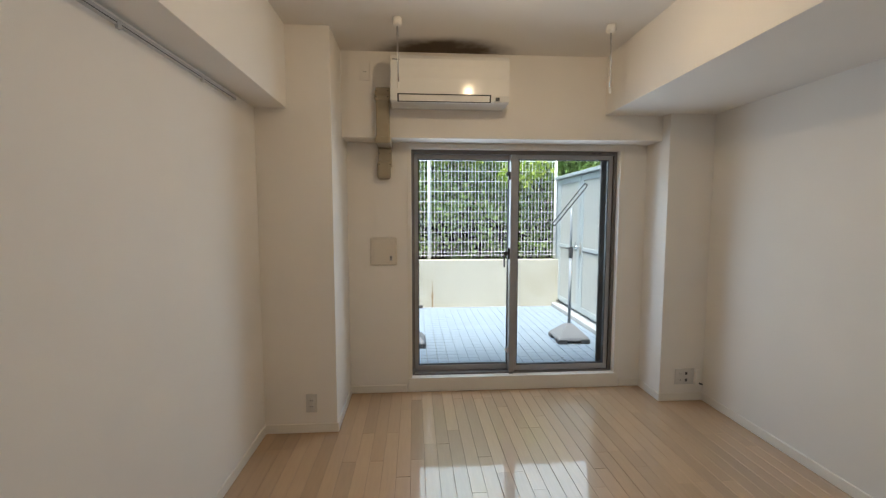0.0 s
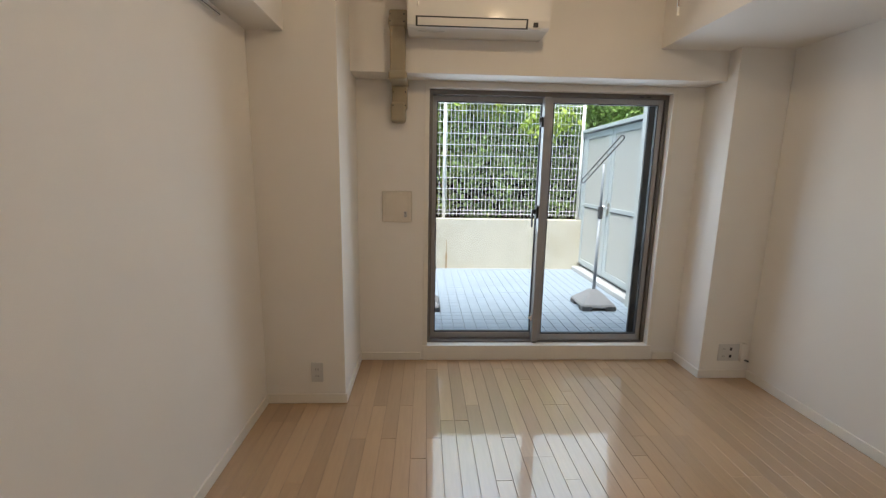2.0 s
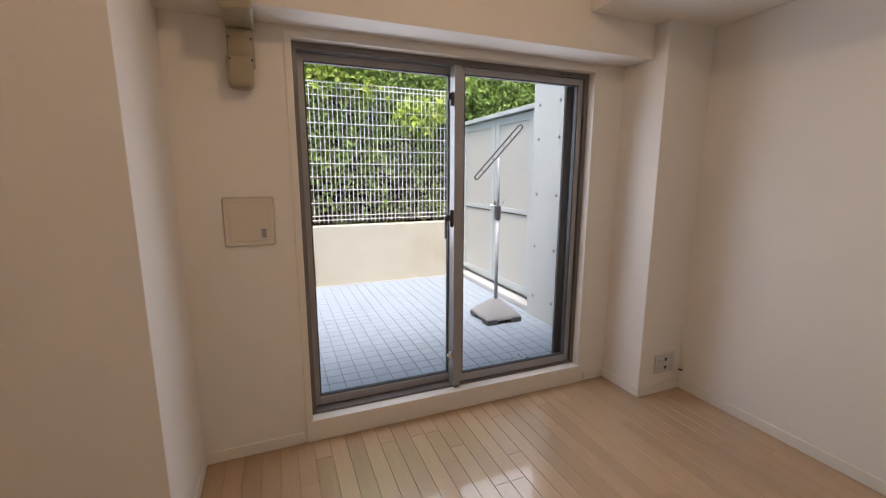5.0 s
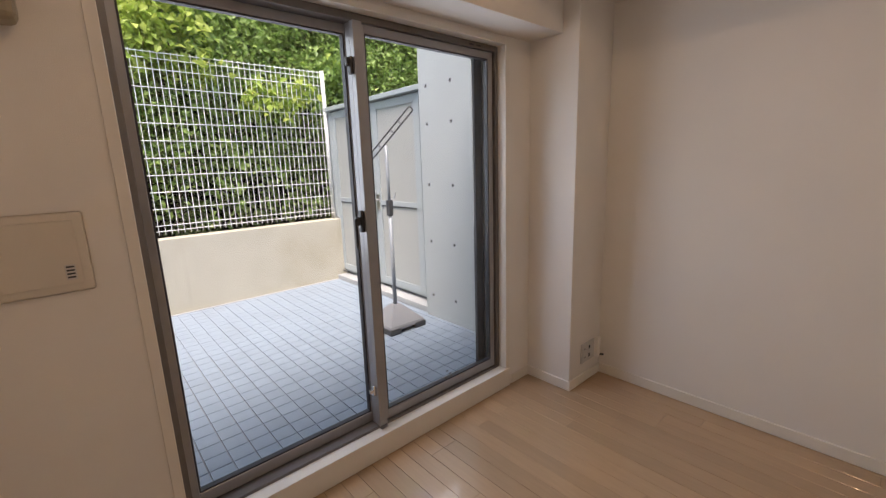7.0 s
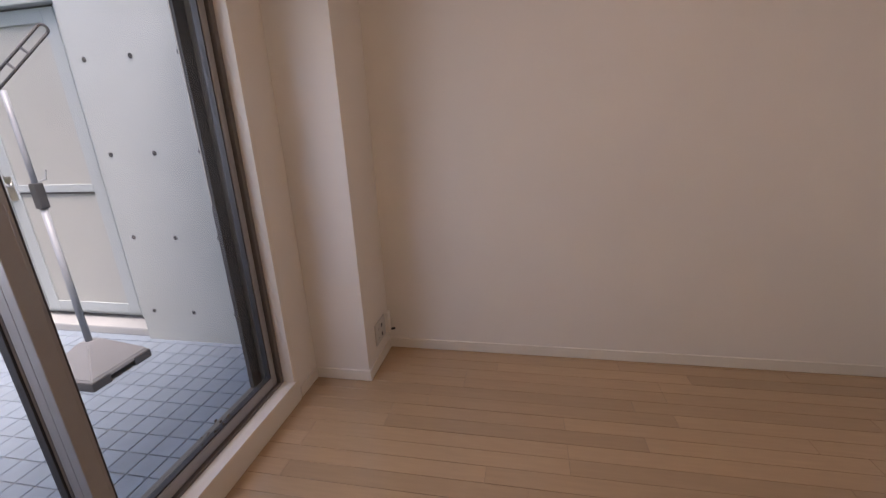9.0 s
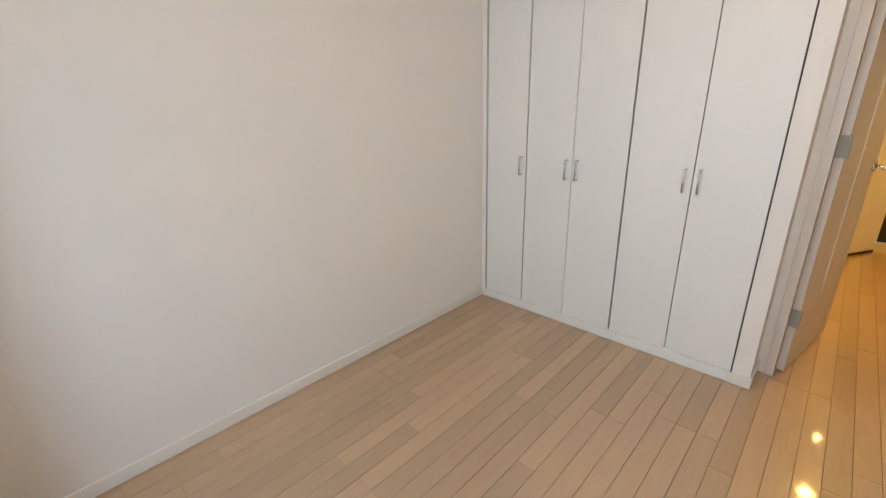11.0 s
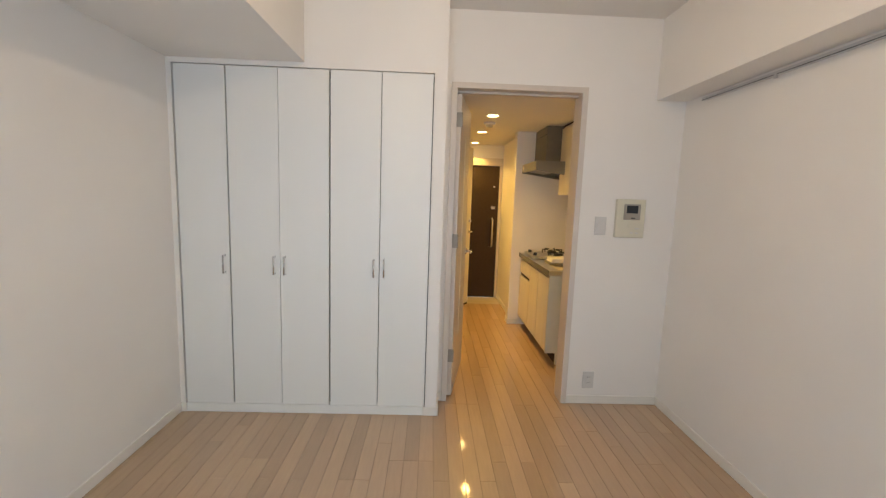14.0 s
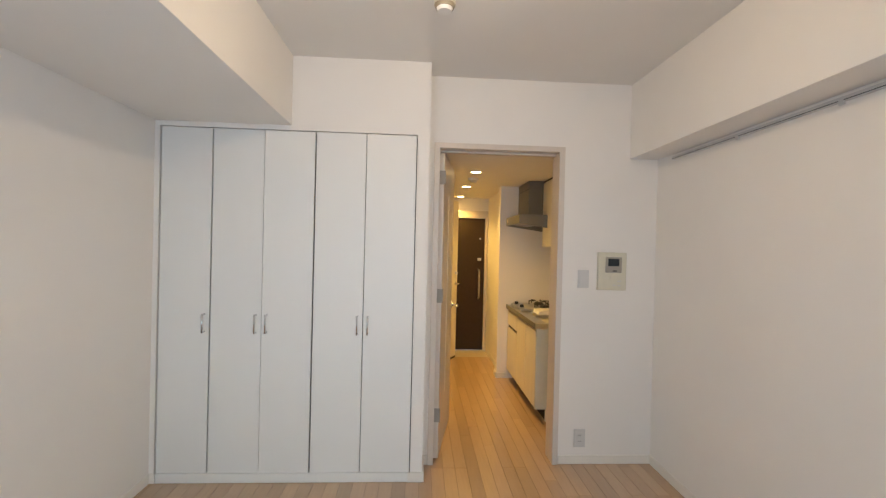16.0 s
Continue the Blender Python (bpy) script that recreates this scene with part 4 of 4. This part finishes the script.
def hedge():
    h = thing("hedge", "dense green hedge with yellowish young shoots behind the fence", "hedge")
    rng = np.random.default_rng(4)
    bm = bmesh.new()
    for k in range(46):
        x, y = rng.uniform(-2.5, 6.5), rng.uniform(3.5, 3.9)
        p0 = Vector((x, y, 0.55))
        pts = [p0]
        for j in range(5):
            pts.append(pts[-1] + Vector((rng.normal(0, 0.09), rng.normal(0, 0.07), rng.uniform(0.35, 0.6))))
        for j, (a, b) in enumerate(zip(pts, pts[1:])):
            tube(bm, a, b, 0.018 - 0.003 * j, 0.015 - 0.003 * j, sides=6)
    part("branches", bm, BARK, h, "thin brown hedge stems")

    def leaves(name, mat, centres, size, label):
        """Folded leaves of four faces each, joined."""
        n = len(centres)
        s = size * rng.uniform(0.6, 1.3, n)
        d = rng.normal(0, 1, (n, 3)) + (0, -0.4, -0.35)
        d /= np.linalg.norm(d, axis=1)[:, None]
        nr = rng.normal(0, 0.7, (n, 3)) + (0, -0.9, 0.75)
        side = np.cross(d, nr)
        side /= np.linalg.norm(side, axis=1)[:, None] + 1e-9
        up = np.cross(side, d)
        w = (0.32 * s)[:, None]
        l = s[:, None]
        fold = (0.12 * s)[:, None]
        a, b = centres, centres + d * l - up * fold
        m1 = centres + d * l * 0.45
        p = np.stack([a, m1 + side * w + up * fold, b, m1 - side * w + up * fold, m1], 1).reshape(-1, 3)
        base = (np.arange(n) * 5)[:, None, None]
        faces = (base + np.array([[0, 1, 4], [1, 2, 4], [2, 3, 4], [3, 0, 4]])).reshape(-1, 3)
        data = bpy.data.meshes.new(name)
        data.from_pydata(p.tolist(), [], faces.tolist())
        data.materials.append(mat)
        ob = new(name, data)
        ob.parent = h
        tagged(ob, label, kind="stuff")

    def clumps(n, per, lo, hi, spread, front):
        c = np.stack([rng.uniform(lo[0], hi[0], n), rng.uniform(lo[1], hi[1], n), rng.uniform(lo[2], hi[2], n)], 1)
        if front:
            c[:, 1] -= 0.10 * np.sin(c[:, 0] * 3.1) * np.sin(c[:, 2] * 2.3 + 1)
        return (c[:, None] + rng.normal(0, spread, (n, per, 3)) * (1, 0.7, 1)).reshape(-1, 3)

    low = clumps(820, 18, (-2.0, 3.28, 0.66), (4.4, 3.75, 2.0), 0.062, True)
    mid = clumps(1150, 24, (-2.0, 3.22, 1.35), (6.0, 3.7, 2.5), 0.075, True)
    top = clumps(2500, 30, (-2.2, 3.18, 2.25), (7.0, 4.2, 3.9), 0.11, True)
    low[:, 1] = np.maximum(low[:, 1], 3.05)
    face = clumps(330, 13, (-2.0, 3.10, 0.85), (3.2, 3.26, 2.4), 0.065, False)
    leaves("leaves_low", LEAF_SHADED, low, 0.062, "low leaves with shade put into their darker green")
    leaves("leaves_high", LEAF, np.concatenate([mid, top, face]), 0.068, "fresh green leaves")
    young = np.concatenate([clumps(48, 20, (1.35, 2.98, 2.15), (1.95, 3.2, 3.0), 0.07, False), clumps(20, 16, (2.2, 2.98, 1.85), (2.95, 3.15, 2.15), 0.06, False), clumps(10, 12, (-1.0, 3.0, 2.1), (3.4, 3.2, 2.6), 0.07, False)])
    leaves("leaves_young", LEAF_YELLOW, young, 0.09, "yellow-green young leaves")


hedge()
slab("backdrop_bank", "dark planted bank behind the hedge", EARTH, (-6, 10, 4.25, 4.4, -0.12, 3.6))


def drying_stand(x, y, turn):
    s = thing("drying_stand", "grey laundry pole stand with a heavy square base", "laundry stand", group="laundry pole stands")
    bm = bmesh.new()
    n0, n1, h0, h1, h2 = 0.168, 0.034, 0.030, 0.058, 0.185
    rings = []
    for r, z in ((n0, h0), (n0 - 0.004, h1), (n1, h2)):
        rings.append([bm.verts.new((sx * r, sy * r, z)) for sx, sy in ((-1, -1), (1, -1), (1, 1), (-1, 1))])
    for lo, hi in zip(rings, rings[1:]):
        for k in range(4):
            bm.faces.new((lo[k], lo[(k + 1) % 4], hi[(k + 1) % 4], hi[k]))
    bm.faces.new(rings[0][::-1]), bm.faces.new(rings[-1])
    bmesh.ops.bevel(bm, geom=bm.edges[:], offset=0.006, segments=2, affect="EDGES")
    part("weight", bm, GREY_BASE, s, "grey plastic weighted base")
    bm = bmesh.new()
    q = n0 + 0.003
    for sx in (-1, 1):
        for sy in (-1, 1):
            box(bm, min(sx * q, sx * 0.07), max(sx * q, sx * 0.07), min(sy * q, sy * 0.07), max(sy * q, sy * 0.07), 0.0, 0.048, bevel=0.006)
    part("foot", bm, DARK_GREY, s, "dark grey rubber feet")
    part("pole", bar((0, 0, 0.17), (0, 0, 0.90), 0.016, sides=16), WHITE_POLE, s, smooth=True)
    part("pole", bar((0, 0, 0.90), (-0.002, 0.0, 1.43), 0.0125, sides=16), WHITE_POLE, s, smooth=True)
    part("clamp", B(-0.020, 0.020, -0.020, 0.020, 0.90, 1.02, bevel=0.006), DARK_GREY, s, "dark height clamp")
    part("side_hook", bent(bmesh.new(), [(0.0, 0, 1.02), (0.03, -0.03, 1.035), (0.04, -0.03, 1.075)], 0.004), STEEL, s)
    a, b = Vector((0.03, -0.27, 1.655)), Vector((-0.14, 0.14, 1.262))
    side = Vector((0.010, -0.007, -0.013))
    along = (b - a).normalized() * side.length
    loop = []
    for end, flip in ((a, -1), (b, 1)):
        for k in range(9):
            w = radians(22.5 * k)
            loop.append(end + flip * (side * math.cos(w) + along * math.sin(w)))
    loop.append(loop[0])
    part("arm_loop", bent(bmesh.new(), loop, 0.0058), DARK_GREY, s, "dark looped pole arm", smooth=True)
    bm = bmesh.new()
    for k in (0.2, 0.35, 0.6, 0.85):
        c = a + (b - a) * k
        tube(bm, c - side, c + side, 0.006, sides=8)
    part("arm_rung", bm, GREY_BASE, s, "small grey rungs")
    s.location, s.rotation_euler = (x, y, 0.0), (0, 0, radians(turn))
    return s


stand = drying_stand(2.61, 1.235, 0)
copy_thing(stand, pose(0.87, 1.20, 0, 0, 0, 180))
hose = thing("pipe_stub", "short dark pipe end at the foot of the wall", "pipe", at=(0.98, 2.86, 0))
part("pipe", bar((-0.12, 0, 0.03), (0.07, 0, 0.03), 0.022, sides=14), BLACK, hose)


# ---- floor boards and terrace tiles ----
def boards():
    floor = thing("floor", "pale varnished maple strip floor running towards the window", "floor", kind="structure")
    rng = random.Random(7)
    w, meshes = 0.0755, {}

    def board(x0, x1, y0, y1):
        key = (round(x1 - x0, 3), round(y1 - y0, 3))
        if key not in meshes:
            meshes[key] = mesh_of("board", B(0, x1 - x0, 0, y1 - y0, -0.004, 0.0, bevel=0.0007, segments=1), OAK)
        ob = new("board", meshes[key])
        ob.parent, ob.location = floor, (x0, y0, 0)
        ob.rotation_euler = (rng.gauss(0, 0.0005), rng.gauss(0, 0.003), 0)

    g = 0.0009
    n = int(W / w) + 1
    for i in range(n):
        x0, x1 = i * w + g, min((i + 1) * w, W) - g
        if x1 - x0 < 0.01:
            continue
        south = PY if x1 < EX else -5.468 if x0 < CX else DY - 0.13 if x0 < 1.49 else CY - 0.05
        y = 0.0 - rng.choice([0.15, 0.3, 0.45, 0.6, 0.75, 0.9]) 
        top = 0.0
        while top > south + 0.001:
            lo = max(y, south)
            board(x0, x1, lo + 0.0004, top - 0.0004)
            top, y = lo, lo - rng.choice([0.75, 0.9, 0.9, 1.05])


boards()


def terrace_tiles():
    t = thing("terrace_paving", "pale grey square paving tiles with dark joints", "paving", kind="structure")
    s, g, far = 0.0985, 0.0022, bmesh.new()
    data = mesh_of("tile", B(0, s - 2 * g, 0, s - 2 * g, -0.008, 0.0, bevel=0.0015, segments=1), TILE)
    for i in range(-14, 24):
        for j in range(27):
            x, y = 0.85 + i * s + g, 0.245 + j * s + g
            if x < -1.6 or x > 3.10 or y > 2.83:
                continue
            if 0.9 < x < 2.9 and y < 1.70:
                ob = new("tile", data)
                ob.parent, ob.location = t, (x, y, 0)
            else:
                box(far, x, x + s - 2 * g, y, y + s - 2 * g, -0.008, 0.0)
    ob = part("far_tiles", far, TILE, t)
    ob["kind"] = "stuff"


terrace_tiles()
